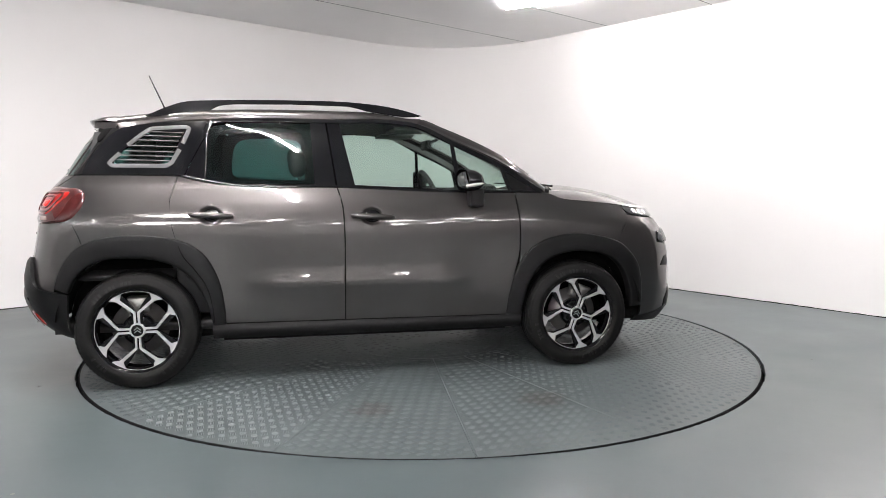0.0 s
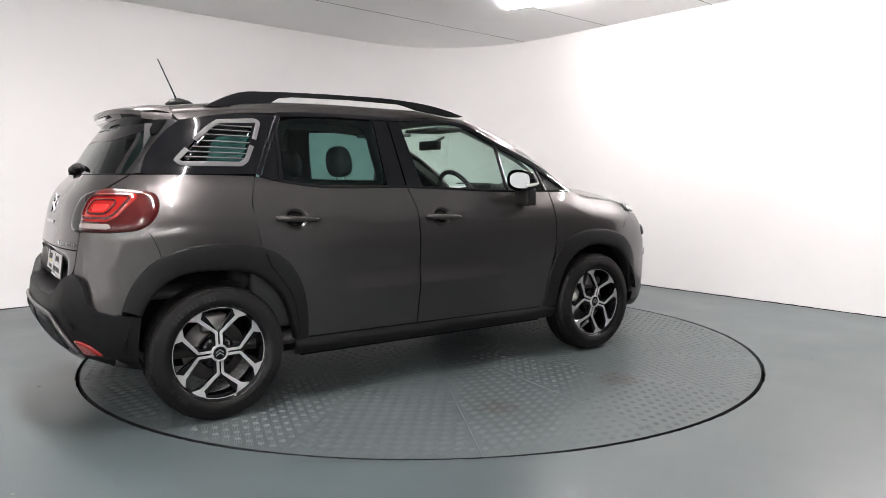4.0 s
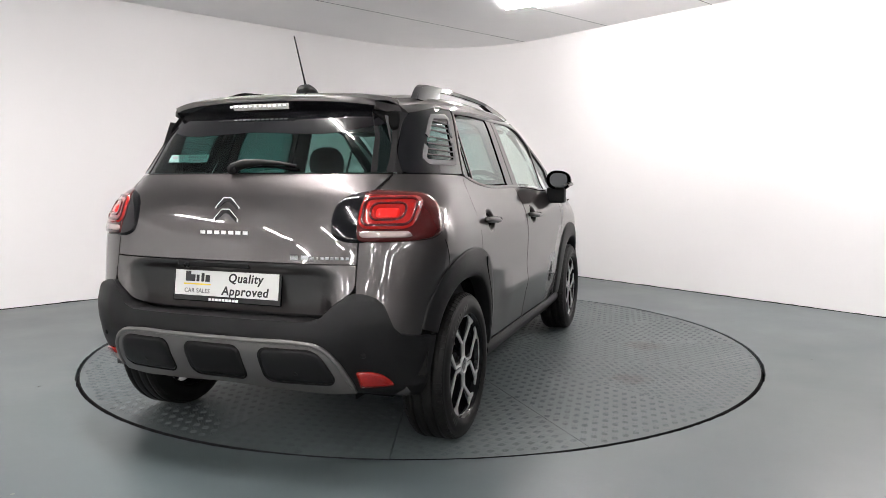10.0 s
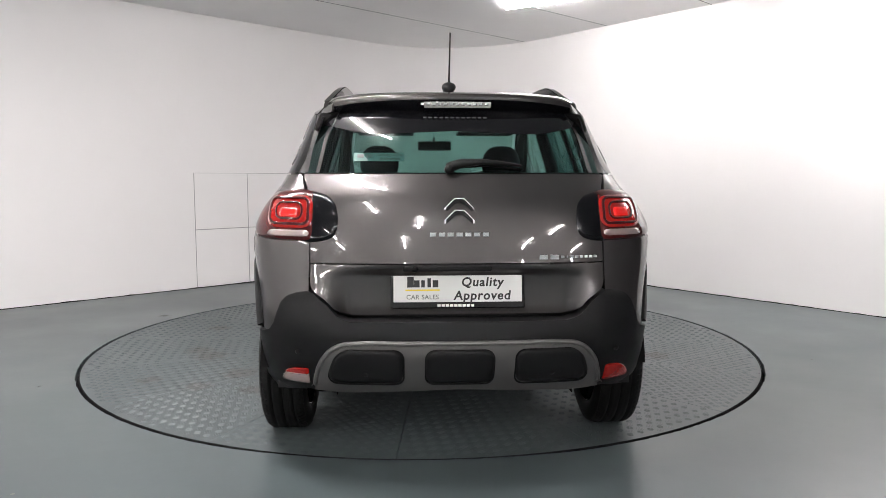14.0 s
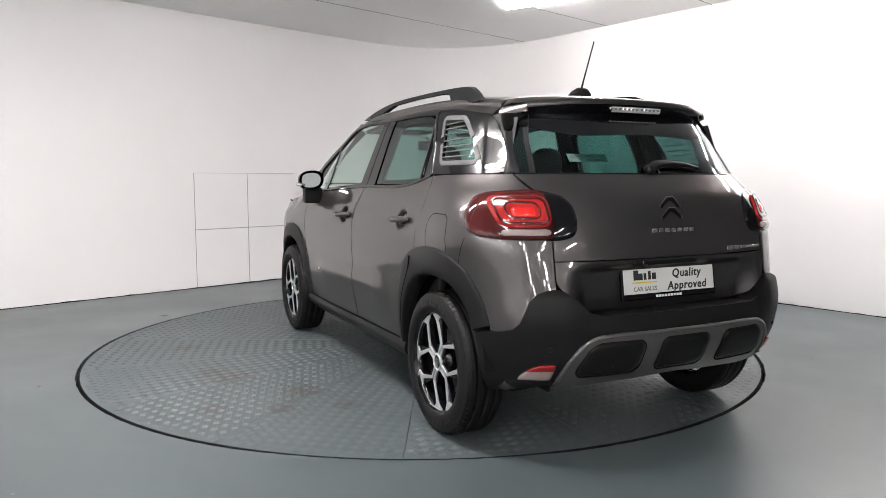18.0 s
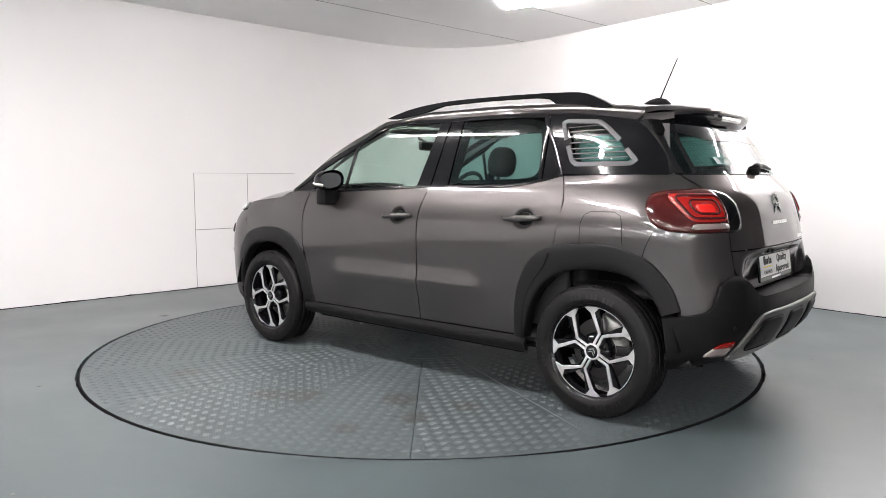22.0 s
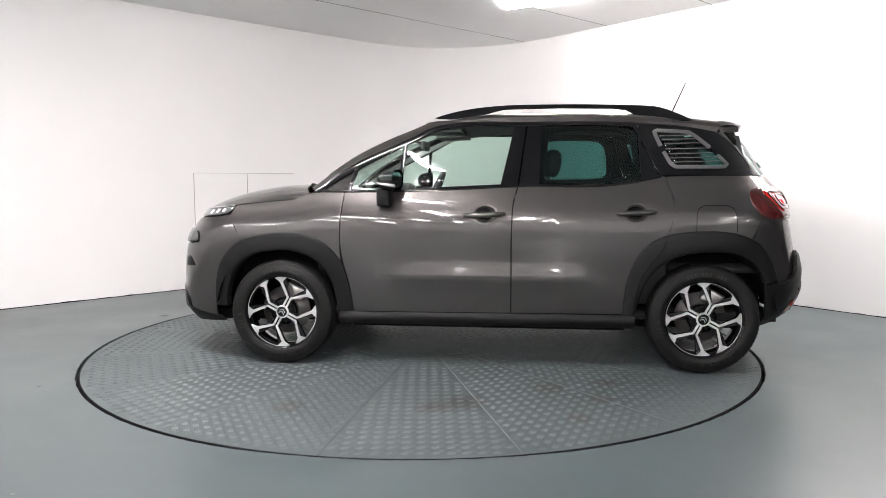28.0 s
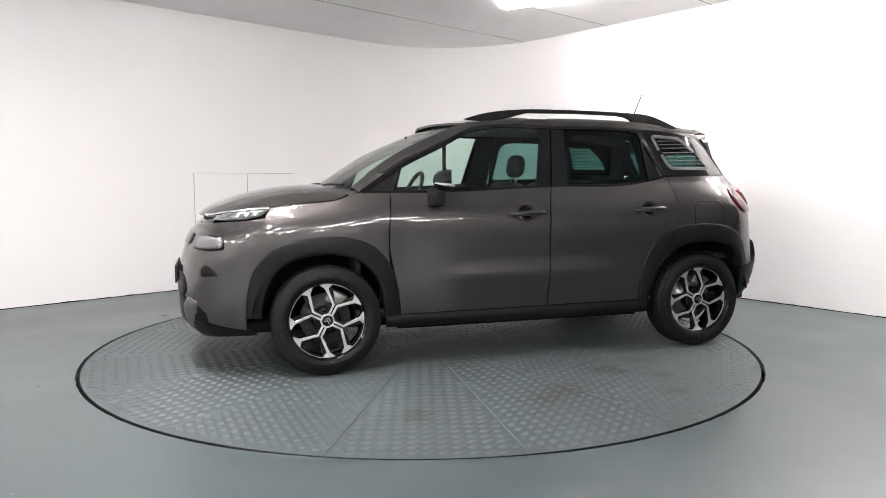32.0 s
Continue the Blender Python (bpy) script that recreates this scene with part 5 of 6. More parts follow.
    on_plate(slab(0.135, 0.006, 0.0012), M_YELLOW, "wordmark_line", -0.140, 0.004, 0.0152)
    for i in range(9):
        on_plate(slab(0.013, 0.010, 0.001), M_WHITE, "print_bar", -0.075 + 0.0165 * i, -0.057, 0.012)
    # chevrons and badge letters as plain shapes
    for dz in (0.028, -0.018):
        for nm, k, mat, d in (("chevron_edge", 1.0, M_CHROME, 0.005), ("chevron_face", 0.78, M_GLOSS, 0.0062)):
            w, h, t = 0.059, 0.042, 0.026
            pts = [(-w, -0.03), (-w, -0.03 + t * 0.75), (-w * 0.32, 0.012 + t * 0.7), (0, 0.030), (w * 0.32, 0.012 + t * 0.7), (w, -0.03 + t * 0.75), (w, -0.03), (w * 0.32, 0.008), (0, 0.016), (-w * 0.32, 0.008)]
            if k < 1:
                pts = [(px * 0.90, 0.004 + (pz - 0.004) * 0.86) for px, pz in pts]
            bm = extrude_outline([(px, pz, d) for px, pz in pts], (0, 0, -d))
            zz = 1.040 + dz
            cpart(nm, rear_facing(bm, rear_x(0, zz) + 0.001, -0.004, zz, 3), mat, "chrome chevron" if k == 1 else "", smooth=False)
    for i in range(7):
        y = 0.100 - 0.0345 * i
        cpart("badge_bar", rear_facing(slab(0.026, 0.017, 0.005, 0.002), rear_x(y, 0.956), y, 0.956), M_CHROME, smooth=False)
    for i, (w, h) in enumerate(((0.040, 0.032), (0.040, 0.032), (0.017, 0.019), (0.008, 0.019), (0.017, 0.019), (0.017, 0.019), (0.017, 0.019), (0.017, 0.019), (0.017, 0.019), (0.017, 0.019))):
        y = (-0.335 - 0.044 * i) if i < 2 else (-0.412 - 0.0195 * (i - 2))
        cpart("badge_bar", rear_facing(slab(w * 0.86, h * 0.6, 0.004, 0.0015), rear_x(y, 0.866), y, 0.866), M_CHROME, smooth=False)
    # tailgate handle and camera
    cpart("tailgate_handle", box_bm(rear_x(0, 0.835) + 0.002, rear_x(0, 0.835) + 0.05, -0.13, 0.22, 0.812, 0.836, 0.006), M_PLASTIC)
    cpart("rear_camera", tube_bm([(rear_x(0.16, 0.82) + 0.02, 0.17, 0.826), (rear_x(0.16, 0.82) - 0.003, 0.17, 0.818)], 0.012, 12), M_GLOSS)
    # rear wiper
    w0 = Vector((rear_x(0.028, 1.215), 0.028, 1.215))
    wp = [(rear_x(y, z) - 0.018, y, z) for y, z in ((0.035, 1.218), (-0.02, 1.236), (-0.10, 1.242), (-0.19, 1.236), (-0.265, 1.226))]
    wiper = cpart("rear_wiper", tube_bm(wp, [0.024, 0.022, 0.015, 0.010, 0.006], 10, flat=0.9), M_PLASTIC, "black rear wiper")
    mesh_object("blade", tube_bm([(p[0] + 0.010, p[1], p[2] - 0.016) for p in wp[1:]], 0.006, 6), M_GAP, wiper)
    mesh_object("pivot", tube_bm([(w0.x + 0.005, 0.03, 1.212), (w0.x - 0.035, 0.03, 1.212)], 0.020, 14), M_PLASTIC, wiper)
    # black band along the screen's upper edge
    ys = np.linspace(-0.535, 0.535, 21)
    top = [rb(y, 1.474) for y in ys]
    bot = [rb(y * (1.06 if abs(y) > 0.5 else 1.03), 1.372 - 0.012 * min(1, abs(y) / 0.25) + 0.045 * max(0, (abs(y) - 0.33) / 0.2) ** 1.5) for y in ys]
    cpart("screen_band", sheet(lift_rear(coons(bot, top, None, None, 60, 6, smooth=False), 0.0015), 0), M_GLOSS, "black band on the rear screen")
    # stickers on the screen
    for i in range(12):
        y = 0.125 - 0.0232 * i
        cpart("sticker_bar", rear_facing(slab(0.014, 0.009, 0.0012), rear_x(y, 1.430) - 0.002, y, 1.430, 50), M_VENT, smooth=False)
    st = cpart("window_sticker", rear_facing(slab(0.205, 0.042, 0.001), rear_x(0.31, 1.262) + 0.012, 0.315, 1.262, 37), M_STICKER, "pale green printed window sticker", smooth=False)
    for words, dz in (("Dublin, Cork", 0.009), ("& Limerick", -0.010)):
        bm = text_bm(words, 0.019, 0.0004, 1.0, 0.0, 0.02)
        bmesh.ops.translate(bm, vec=(0.045, dz, 0.002), verts=bm.verts)
        mesh_object("lettering", rear_facing(bm, rear_x(0.31, 1.262) + 0.012, 0.315, 1.262, 37), M_LETTER, st, smooth=False)
    for i in range(2):
        for dz in (0.004,):
            bm = slab(0.026, 0.009 if i > 1 else 0.016, 0.001)
            bmesh.ops.translate(bm, vec=(-0.075 + 0.038 * i, dz, 0.0015), verts=bm.verts)
            mesh_object("print_bar", rear_facing(bm, rear_x(0.31, 1.262) + 0.012, 0.315, 1.262, 37), M_GREYPRINT, st, smooth=False)


build_rear_trim()


def build_spoiler():
    w = np.linspace(-1, 1, 41)
    yb = 0.565
    front = np.stack([-1.446 + 0.030 * np.abs(w) ** 2.4, w * yb, 1.549 - 0.056 * (1 - (1 - np.abs(w) ** 4.5) ** (1 / 3.0))], -1)
    tip = np.stack([-1.652 + 0.10 * np.abs(w) ** 3, w * (yb - 0.050), 1.524 - 0.022 * np.abs(w) ** 3], -1)
    low = tip + np.array([0.006, 0, -0.020])
    inner = np.stack([-1.605 + 0.09 * np.abs(w) ** 3, w * (yb - 0.06), 1.462 - 0.012 * np.abs(w) ** 3], -1)
    rows = [front + (tip - front) * k + np.array([0, 0, 0.010 * math.sin(math.pi * k)]) for k in np.linspace(0, 1, 8)] + [low]
    sp = cpart("spoiler", sheet(np.stack(rows, 1), 0), M_PAINT, "grey roof spoiler over the rear screen")
    under = np.stack([low, inner * 0.5 + low * 0.5 + np.array([0, 0, -0.004]), inner], 1)
    mesh_object("spoiler_underside", sheet(under, 0), M_GLOSS, sp)
    m = np.abs(w) < 0.30
    a = tip[m] + np.array([0.010, 0, -0.026])
    b = inner[m] + np.array([-0.028, 0, 0.012])
    lens = mesh_object("brake_light", sheet(np.stack([a, (a + b) / 2 + np.array([-0.004, 0, -0.003]), b], 1) + np.array([-0.004, 0, -0.003]), 0), M_CLEAR, sp, "clear high brake light")
    for i in range(12):
        y = -0.135 + 0.0245 * i
        mesh_object("lamp_cell", box_bm(-1.648, -1.640, y - 0.008, y + 0.008, 1.480, 1.491, 0.002), M_CHROME, sp, smooth=False)
    for s in (1, -1):
        k = np.linspace(0, 1, 10)[:, None]
        edge = np.array([-1.416, 0.565, 1.493]) * (1 - k) + np.array([-1.550, 0.512, 1.499]) * k
        low2 = np.array([-1.425, 0.584, 1.452]) * (1 - k) + np.array([-1.553, 0.520, 1.466]) * k
        mesh_object("spoiler_side", sheet(np.stack([edge, (edge + low2) / 2 + np.array([0, 0.005, 0]), low2], 1), 0.01, side=s), M_PAINT, sp)
        o = [rb(y, z) for y, z in ((0.578, 1.462), (0.47, 1.470), (0.535, 1.425), (0.585, 1.378), (0.600, 1.385), (0.592, 1.425))]
        cpart("spoiler_fin", closed_blob(o, lift_rear, 0.010, 4, 40, 0.003, s, smooth=False), M_BLACKOUT, "black wedge under the spoiler's end")
    # antenna
    base = [(-1.30, 0, 1.583), (-1.27, 0, 1.600), (-1.235, 0, 1.606), (-1.19, 0, 1.600), (-1.13, 0, 1.584)]
    ant = cpart("antenna", tube_bm(base, [0.020, 0.031, 0.034, 0.028, 0.012], 14, flat=0.72), M_PLASTIC, "black roof antenna with a thin rod")
    mesh_object("rod", tube_bm([(-1.243, 0, 1.612), (-1.26, 0, 1.655), (-1.34, 0, 1.838)], [0.006, 0.0042, 0.0032], 8), M_PLASTIC, ant)


build_spoiler()


def build_roof_rails():
    top = resample([(0.352, 1.560), (0.25, 1.592), (0.088, 1.624), (-0.057, 1.638), (-0.437, 1.645), (-0.727, 1.641), (-0.908, 1.635), (-1.072, 1.619), (-1.16, 1.585), (-1.262, 1.535)], 40, True)
    under = resample([(-1.262, 1.530), (-1.15, 1.533), (-1.00, 1.545), (-0.915, 1.565), (-0.87, 1.600), (-0.78, 1.612), (-0.437, 1.618), (-0.10, 1.612), (-0.03, 1.596), (0.02, 1.580), (0.24, 1.550), (0.352, 1.556)], 44, False)
    for s in (1, -1):
        pts = [(x, s * (0.585 - 0.55 * (z - 1.54)), z) for x, z in list(top) + list(under[1:-1])]
        bm = extrude_outline(pts, (0, -s * 0.036, 0.004))
        bmesh.ops.bevel(bm, geom=[e for e in bm.edges if abs(abs(e.verts[0].co.y - e.verts[1].co.y)) < 0.02], offset=0.005, segments=2, affect="EDGES")
        cpart("roof_rail", bm, M_GLOSS, "gloss black roof rail", smooth=False)


build_roof_rails()


def build_handles():
    for s in (1, -1):
        for x0, x1, z0, z1, doors in ((0.135, -0.107, 0.951, 0.962, DOORS_F), (-0.773, -1.005, 0.966, 0.977, DOORS_R)):
            path = []
            for k in np.linspace(0, 1, 11):
                x, z = x0 + (x1 - x0) * k, z0 + (z1 - z0) * k
                y = float(half_width(x, z)) + 0.006 + 0.022 * math.sin(math.pi * min(max(k, 0.0), 1)) ** 0.5
                path.append((x, s * y, z))
            cx, cz = (x0 + x1) / 2, (z0 + z1) / 2
            # black oval stands for shade and dark reflection in the painted cup
            oval = [(cx + 0.050 * math.cos(a), cz + 0.036 * math.sin(a)) for a in np.linspace(0, 2 * math.pi, 25)[:-1]]
            mesh_object("handle_shade", closed_blob(oval, lift_side, 0.0, 4, 40, -0.017, s), M_GLOSS, doors[0 if s > 0 else 1], "black oval for the shade behind the handle")
            rad = [0.012 + 0.006 * math.sin(math.pi * k) ** 0.6 for k in np.linspace(0, 1, 11)]
            h = mesh_object("handle", tube_bm(path, rad, 12, flat=0.95), M_PAINT, doors[0 if s > 0 else 1], "grey door handle")
            if doors is DOORS_F:
                p = Vector(path[-2])
                mesh_object("lock", tube_bm([p + Vector((0.008, 0, 0.001)), p + Vector((0.008, s * 0.014, 0.001))], 0.008, 12), M_CHROME, h)


build_handles()


def build_mirrors():
    for s in (1, -1):
        cx, cy, cz = 0.600, 0.884, 1.164
        P = np.zeros((28, 20, 3))
        for i in range(28):
            a = 2 * math.pi * i / 28
            for j in range(20):
                k = j / 19
                # from the flat rear opening to the rounded nose
                x = -0.060 + 0.118 * k
                r = (1 - max(0.0, (k - 0.10) / 0.90) ** 2.6) ** 0.5 if k < 1 else 0.0
                yy, zz = math.cos(a), math.sin(a)
                q = (abs(yy) ** 2.5 + abs(zz) ** 2.5) ** (-1 / 2.5)
                P[i, j] = (cx + x + 0.024 * yy * q * r, s * (cy + 0.078 * yy * q * r), cz + (0.066 if zz > 0 else 0.064) * zz * q * r - 0.006 * yy)
        bm = grid_bm(P, closed_u=True)
        bmesh.ops.remove_doubles(bm, verts=bm.verts[:], dist=1e-5)
        bmesh.ops.recalc_face_normals(bm, faces=bm.faces[:])
        mir = cpart("door_mirror", bm, M_GLOSS, "gloss black door mirror with indicator strip")
        bm = bmesh.new()
        bm.faces.new([bm.verts.new((P[i, 0] * np.array([1, 1, 1]) + np.array([0.016 + 0.22 * (abs(P[i, 0, 1]) - cy), 0, 0]) - (P[i, 0] - P[:, 0].mean(0)) * 0.26)) for i in range(28)])
        mesh_object("mirror_glass", bm, M_MIRROR, mir, "reflective mirror glass", smooth=False)
        pts = [(0.545, 0.995), (0.60, 1.003), (0.645, 0.985), (0.66, 0.955)]
        path = [(x, s * (y + 0.004), 1.132 + 0.006 * i) for i, (x, y) in enumerate(((0.545, 0.952), (0.59, 0.963), (0.63, 0.955), (0.660, 0.925)))]
        mesh_object("indicator", tube_bm(path, [0.009, 0.010, 0.008, 0.003], 10), M_CLEAR, mir, "clear indicator strip")
        bm = box_bm(0.585, 0.668, 0.79, 0.915, 1.008, 1.115, 0.014, 3)
        if s < 0:
            for v in bm.verts:
                v.co.y *= -1
            bmesh.ops.reverse_faces(bm, faces=bm.faces[:])
        mesh_object("mirror_foot", bm, M_PLASTIC, mir)


build_mirrors()


def build_vents():
    up = [(-1.050, 1.372), (-1.022, 1.440), (-1.015, 1.462), (-1.035, 1.470), (-1.22, 1.458), (-1.265, 1.430), (-1.345, 1.362)]
    dn = [(-1.066, 1.340), (-1.105, 1.265), (-1.135, 1.246), (-1.42, 1.246), (-1.442, 1.262), (-1.385, 1.318)]
    lines = [(1.435, -1.05, -1.225), (1.412, -1.06, -1.26), (1.387, -1.07, -1.29), (1.355, -1.075, -1.33), (1.325, -1.09, -1.36), (1.300, -1.10, -1.38), (1.275, -1.115, -1.40)]
    for s in (1, -1):
        for p in (up, dn):
            cpart("vent_frame", strip(p, 0.024, lift_side, 0.002, 0.001, s, 40, smooth=False), M_VENT, "grey printed window frame")
        for z, a, b in lines:
            cpart("vent_line", strip([(a, z), (b, z + 0.006)], 0.005, lift_side, 0.0015, 0.0, s, 8), M_VENT)
    # fuel flap on the nearside flank
    flap = [(-1.237, 0.862), (-1.238, 0.965), (-1.252, 1.000), (-1.285, 1.018), (-1.415, 1.018), (-1.448, 1.000), (-1.460, 0.965), (-1.468, 0.862)]
    P = lift_side(coons([(-1.237, 0.862), (-1.468, 0.862)], [(-1.285, 1.018), (-1.415, 1.018)], flap[:4], flap[:3:-1], 24, 18, smooth=False), 0.0006)
    cpart("fuel_flap", sheet(P, 0.0), M_PAINT)
    cpart("flap_gap", strip(flap, 0.004, lift_side, 0.0004, 0.0008, 1, 50, smooth=False), M_GAP)


build_vents()
for s in (1, -1):
    cpart("bumper_seam", strip([(-1.605, 0.928), (-1.575, 0.86), (-1.55, 0.775)], 0.0035, lift_side, 0.0008, 0.0004, s, 8), M_GAP)


def build_front():
    for s in (1, -1):
        # slim upper lamp
        o = [fs(1.612, 1.000), fs(1.66, 0.956), fs(1.75, 0.937), fs(1.87, 0.927), fb(0.52, 0.930), fb(0.50, 0.965), fs(1.86, 0.972), fs(1.72, 0.992)]
        lamp = cpart("headlamp", closed_blob(o, lift_front, 0.010, 6, 60, 0.0, s), M_HEAD, "slim glossy headlamp with white blades")
        for xa, za in ((1.690, 0.966), (1.735, 0.959), (1.785, 0.953)):
            mesh_object("light_blade", strip([fs(xa + 0.008, za - 0.008), fs(xa - 0.008, za + 0.013)], 0.016, lift_front, 0.004, 0.009, s, 6), M_DRL, lamp, "white daylight blade")
        cpart("headlamp_trim", strip([fs(1.610, 1.000), fs(1.72, 0.988), fs(1.86, 0.968), fb(0.5, 0.955), fb(0.2, 0.945)], 0.012, lift_front, 0.006, 0.008, s), M_CHROME)
        # lower lamp block
        o = [fs(1.868, 0.765), fs(1.868, 0.835), fs(1.94, 0.848), fb(0.50, 0.85), fb(0.48, 0.83), fb(0.49, 0.76), fs(1.95, 0.752)]
        lw = cpart("front_lamp", closed_blob(o, lift_front, 0.010, 6, 60, 0.002, s), M_GLOSS, "dark-framed lower front lamp")
        o2 = [fs(1.878, 0.772), fs(1.876, 0.80), fs(1.880, 0.830), fs(1.95, 0.841), fs(2.02, 0.843), fs(2.03, 0.80), fs(2.025, 0.760), fs(1.95, 0.764)]
        mesh_object("lens", closed_blob(o2, lift_front, 0.003, 4, 40, 0.011, s), M_GREYLENS, lw)
        # raised black pad for the shade of a crease in the bumper side
        o = [fs(1.905, 0.612), fs(1.945, 0.668), fs(1.985, 0.676), fb(0.62, 0.640), fb(0.63, 0.600), fs(1.97, 0.604)]
        cpart("bumper_crease_shade", closed_blob(o, lift_front, 0.003, 5, 50, 0.001, s), M_PLASTIC)
        o = [fs(1.97, 0.325), fs(1.98, 0.38), fs(2.02, 0.42), fb(0.60, 0.43), fb(0.58, 0.36), fs(2.02, 0.335)]
        cpart("bumper_pocket", closed_blob(o, lift_front, 0.002, 5, 50, 0.002, s), M_DARK)
        o = [fb(0.56, 0.36), fb(0.60, 0.45), fb(0.50, 0.47), fb(0.40, 0.40), fb(0.44, 0.30), fb(0.52, 0.28)]
        cpart("skid_wing", closed_blob(o, lift_front, 0.008, 5, 50, 0.003, s), M_SATIN, "grey front skid wedge")
    # grille, lower intake and front plate
    o = [fb(y, z) for y, z in ((-0.46, 0.845), (-0.44, 0.775), (0, 0.76), (0.44, 0.775), (0.46, 0.845), (0, 0.86))]
    cpart("grille", closed_blob(o, lift_front, 0.006, 6, 60, 0.002, 1), M_GLOSS, "gloss black front grille")
    o = [fb(y, z) for y, z in ((-0.42, 0.60), (-0.5, 0.52), (-0.45, 0.46), (0, 0.45), (0.45, 0.46), (0.5, 0.52), (0.42, 0.60))]
    cpart("lower_intake", closed_blob(o, lift_front, 0.006, 6, 60, 0.002, 1), M_PLASTIC)
    # black panel between the bonnet's lip and the bumper
    A = lift_front(np.array([fb(y, 0.878) for y in np.linspace(-0.55, 0.55, 25)]))
    B = lift_front(np.array([fb(y, 0.955) for y in np.linspace(-0.52, 0.52, 25)]), -0.02)
    cpart("upper_grille", sheet(np.stack([A, (A + B) / 2, B], 1), 0.0), M_GLOSS)
    cpart("front_plate", box_bm(2.157, 2.168, -0.26, 0.26, 0.52, 0.63, 0.003), M_LETTER, "front number plate in a dark holder", smooth=False)
    # windscreen wipers and scuttle
    cpart("scuttle", box_bm(1.10, 1.28, -0.57, 0.57, 1.04, 1.070, 0.01), M_PLASTIC)
    for y0, y1 in ((0.10, 0.60), (-0.50, 0.02)):
        cpart("windscreen_wiper", tube_bm([(1.235, y0, 1.126), (1.215, (y0 + y1) / 2, 1.138), (1.15, y1, 1.138)], 0.007, 6), M_PLASTIC)


build_front()


def cushion(x0, x1, y0, y1, z0, z1, r=0.05, lean=0.0):
    bm = box_bm(x0, x1, y0, y1, z0, z1, r, 4)
    if lean:
        c = Vector(((x0 + x1) / 2, (y0 + y1) / 2, z0))
        bmesh.ops.rotate(bm, cent=c, matrix=Matrix.Rotation(radians(lean), 3, "Y"), verts=bm.verts)
    return bm


def headrest_bm(x, y, z, rx, ry, rz, lean=-8):
    """A soft pad: a rounded block, fuller than an egg."""
    bm = bmesh.new()
    bmesh.ops.create_uvsphere(bm, u_segments=24, v_segments=14, radius=1)
    for v in bm.verts:
        c = v.co
        q = (abs(c.x) ** 2.7 + abs(c.y) ** 2.7 + abs(c.z) ** 2.7) ** (-1 / 2.7)
        v.co = Vector((x + c.x * q * rx, y + c.y * q * ry * (1 - 0.12 * c.z), z + c.z * q * rz))
    bmesh.ops.rotate(bm, cent=Vector((x, y, z)), matrix=Matrix.Rotation(radians(lean), 3, "Y"), verts=bm.verts)
    return bm


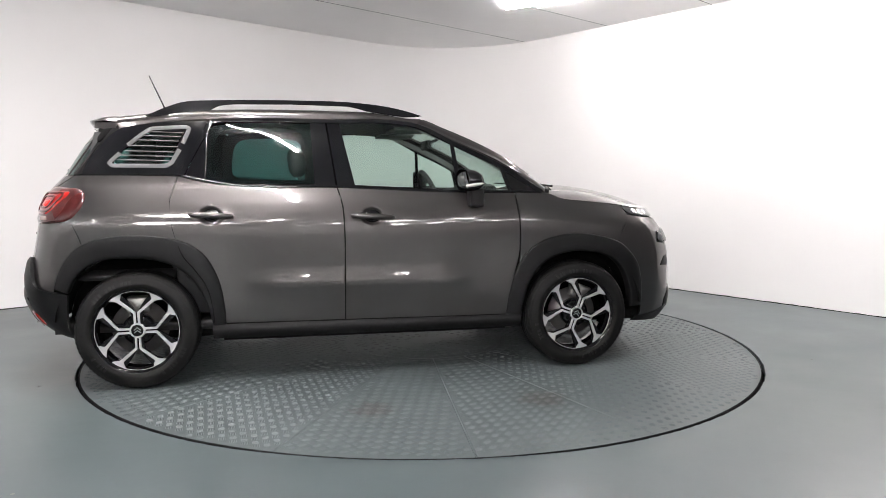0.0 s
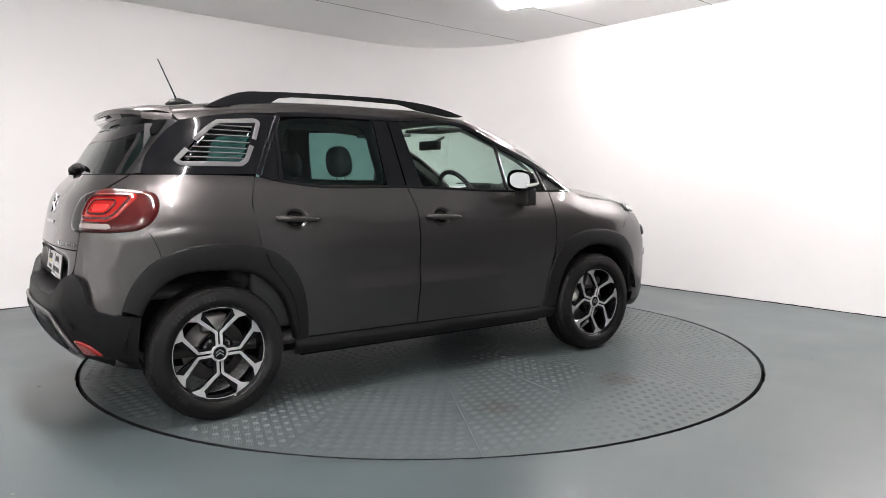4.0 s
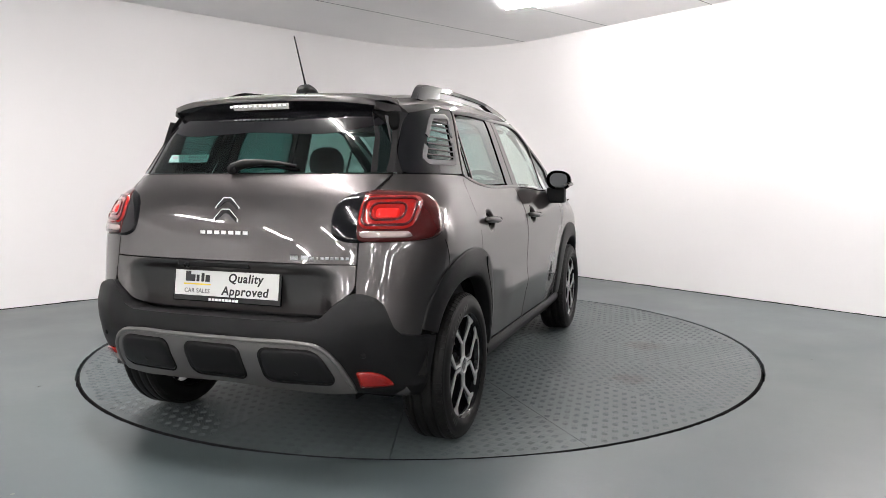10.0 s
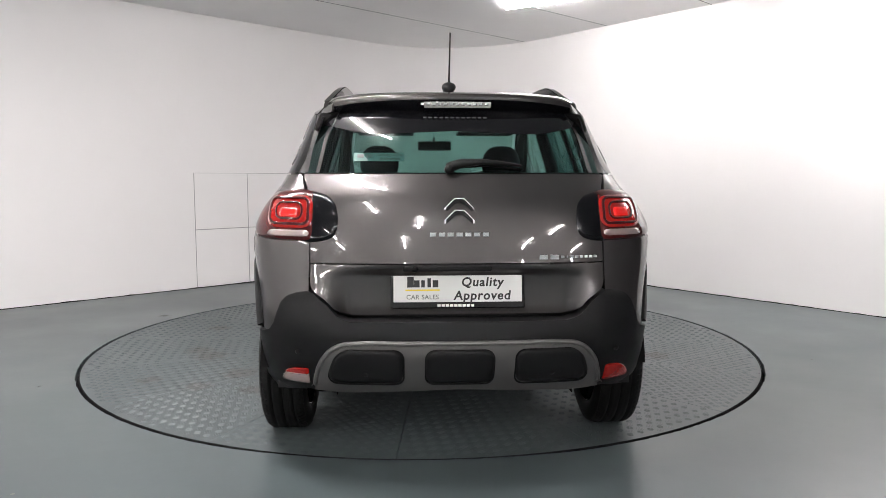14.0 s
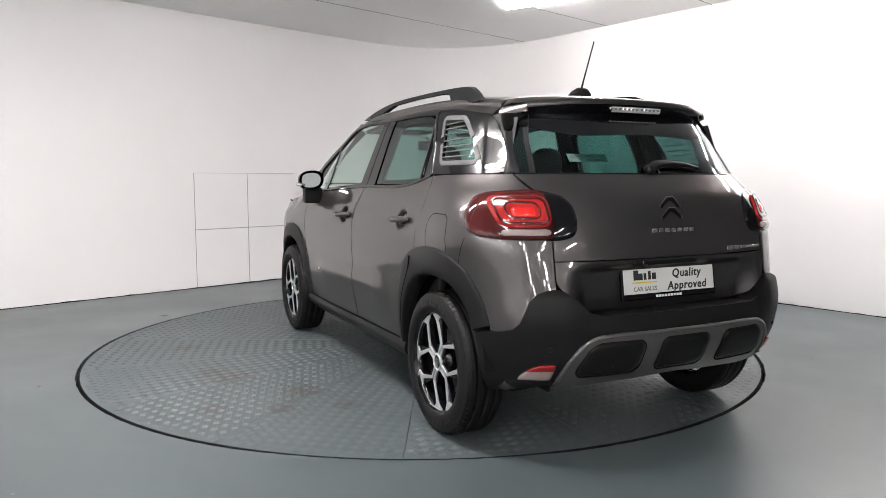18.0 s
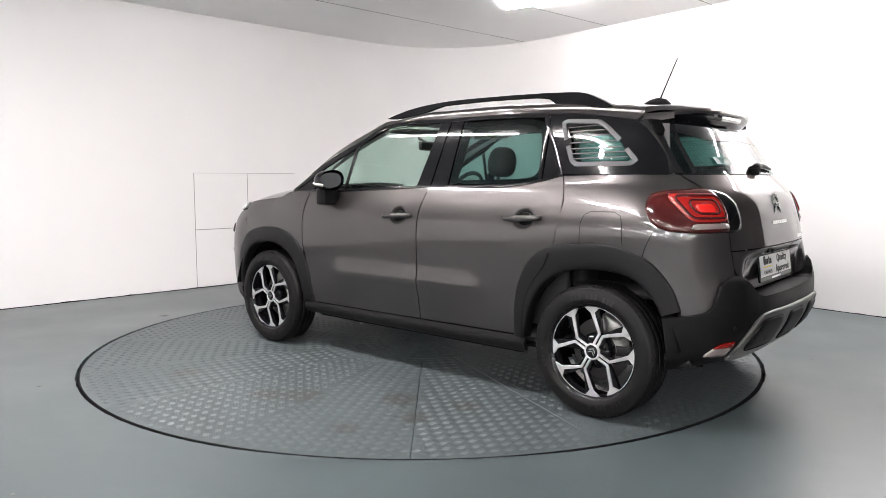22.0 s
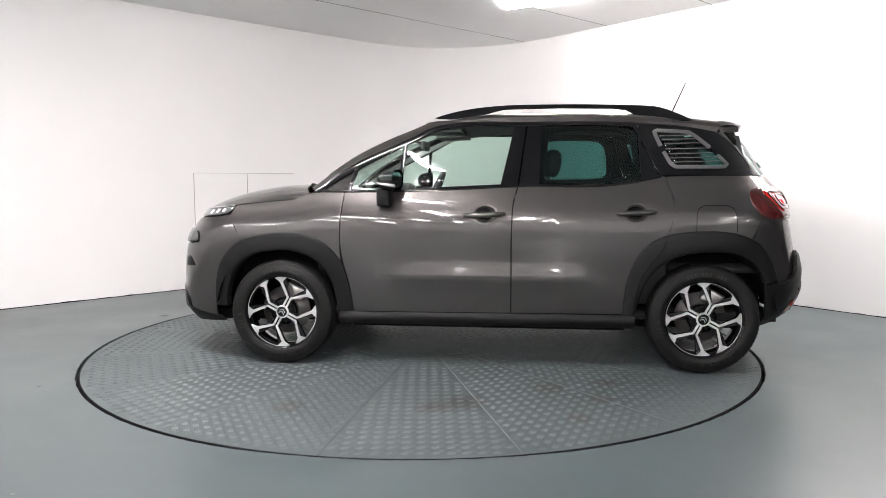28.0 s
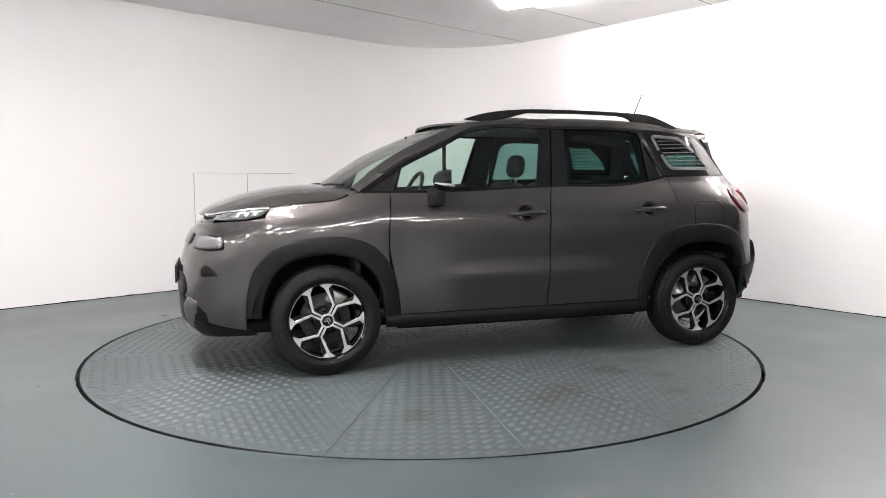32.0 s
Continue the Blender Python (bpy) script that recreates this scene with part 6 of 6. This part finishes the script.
def build_interior():
    for y in (0.36, -0.36):
        seat = cpart("front_seat", cushion(-0.10, 0.42, y - 0.25, y + 0.25, 0.42, 0.62, 0.06), M_SEAT, "dark grey cloth front seat")
        mesh_object("backrest", cushion(-0.22, -0.07, y - 0.24, y + 0.24, 0.55, 1.18, 0.06, -20), M_SEAT, seat)
        mesh_object("headrest", headrest_bm(-0.415, y, 1.275, 0.055, 0.112, 0.092), M_SEAT, seat)
        for dy in (-0.05, 0.05):
            mesh_object("headrest_post", tube_bm([(-0.385, y + dy, 1.10), (-0.41, y + dy, 1.22)], 0.007, 8), M_STEEL, seat)
    bench = cpart("rear_bench", cushion(-1.0, -0.50, -0.62, 0.62, 0.42, 0.64, 0.06), M_SEAT, "dark grey cloth rear bench")
    mesh_object("backrest", cushion(-1.12, -0.98, -0.62, 0.62, 0.58, 1.13, 0.06, -18), M_SEAT, bench)
    for y in (-0.38, 0.38):
        mesh_object("headrest", headrest_bm(-1.17, y, 1.135, 0.055, 0.12, 0.07), M_SEAT, bench)
    dash = cpart("dashboard", cushion(0.68, 1.10, -0.68, 0.68, 0.80, 1.10, 0.08), M_TRIM, "dark plastic dashboard")
    mesh_object("instrument_hood", cushion(0.62, 0.86, -0.52, -0.22, 1.04, 1.14, 0.04), M_TRIM, dash)
    ring = [(0.46 + 0.185 * math.sin(a) * -0.42, -0.37 + 0.185 * math.cos(a), 1.05 + 0.185 * math.sin(a) * 0.91) for a in np.linspace(0, 2 * math.pi, 33)]
    wheel = cpart("steering_wheel", tube_bm(ring, 0.016, 8, caps=False), M_TRIM, "black steering wheel")
    mesh_object("wheel_boss", cushion(0.50, 0.58, -0.44, -0.30, 0.97, 1.08, 0.02), M_TRIM, wheel)
    mesh_object("column", tube_bm([(0.54, -0.37, 1.02), (0.80, -0.37, 0.93)], 0.045, 10), M_TRIM, wheel)
    cpart("cabin_floor", box_bm(-1.75, 1.1, -0.74, 0.74, 0.31, 0.36), M_TRIM)
    cpart("boot_floor", box_bm(-1.80, -1.12, -0.70, 0.70, 0.60, 0.64), M_TRIM)
    cpart("parcel_shelf", box_bm(-1.70, -1.20, -0.60, 0.60, 1.09, 1.105, 0.005), M_TRIM)
    cpart("bulkhead", box_bm(1.06, 1.10, -0.68, 0.68, 0.3, 1.06), M_TRIM)
    # lining under the roof
    w = np.linspace(-1, 1, 17)
    P = np.zeros((24, 17, 3))
    for i, x in enumerate(np.linspace(0.36, -1.42, 24)):
        k = np.abs(w) ** 2.4
        zc = float(curve_fn([-1.44, -1.1, -0.72, -0.25, 0.3, 0.46], [1.50, 1.545, 1.565, 1.565, 1.54, 1.51])(x))
        P[i, :, 0], P[i, :, 1], P[i, :, 2] = x, w * 0.565, zc - 0.045 * k
    cpart("headlining", sheet(P, 0), M_LINING, "grey cloth headlining")
    m = cpart("interior_mirror", cushion(0.46, 0.50, -0.12, 0.12, 1.375, 1.44, 0.015), M_TRIM, "black interior mirror")
    mesh_object("stem", tube_bm([(0.50, 0, 1.42), (0.60, 0, 1.47)], 0.010, 8), M_TRIM, m)
    for s in (1, -1):
        cpart("sun_visor", cushion(0.18, 0.42, s * 0.34 - 0.19, s * 0.34 + 0.19, 1.475, 1.495, 0.008), M_LINING)
        P = np.zeros((12, 2, 3))
        for i, k in enumerate(np.linspace(0, 1, 12)):
            x, z = 1.06 + (0.34 - 1.06) * k, 1.12 + (1.50 - 1.12) * k + 0.03 * math.sin(math.pi * k)
            P[i, 0], P[i, 1] = (x, s * 0.60, z), (x - 0.02, s * 0.655 * (1 - 0.13 * k), z - 0.03)
        cpart("pillar_lining", grid_bm(P), M_LINING)
        # inside surround of the rear door window, with round corners
        out = [(-0.32, 1.10), (-0.62, 1.11), (-0.97, 1.14), (-0.97, 1.30), (-0.94, 1.49), (-0.62, 1.525), (-0.33, 1.525), (-0.31, 1.32)]
        inn = [(-0.360, 1.165), (-0.50, 1.167), (-0.62, 1.169), (-0.76, 1.172), (-0.85, 1.180), (-0.882, 1.195), (-0.895, 1.225), (-0.892, 1.28), (-0.886, 1.33), (-0.875, 1.39), (-0.855, 1.432), (-0.82, 1.457), (-0.77, 1.468), (-0.62, 1.473), (-0.48, 1.471), (-0.42, 1.462), (-0.388, 1.44), (-0.372, 1.40), (-0.365, 1.30), (-0.352, 1.21), (-0.348, 1.18)]
        cpart("window_surround", ring_sheet(out, inn, lambda P, off=0.0: lift_side(P, off - 0.035), s), M_BLACKOUT)
        # quarter trims inside the rear
        P = np.zeros((8, 5, 3))
        for i, x in enumerate(np.linspace(-1.46, -1.60, 8)):
            for j, z in enumerate(np.linspace(1.10, 1.44, 5)):
                P[i, j] = (x + 0.16 * (z - 1.1), s * (0.66 - 0.30 * (z - 1.1)), z)
        cpart("quarter_trim", grid_bm(P), M_TRIM)
        cpart("door_trim", box_bm(-1.10, 0.95, s * 0.70 - 0.02, s * 0.70 + 0.02, 0.40, 1.085, 0.015), M_TRIM)


build_interior()
place_wheels()


def motions():
    rows = [(t, pose(0, 0, 0, 0, 0, table_angle(t))) for t in range(33)]
    walk(TABLE, rows)
    walk(CAR, rows)


motions()
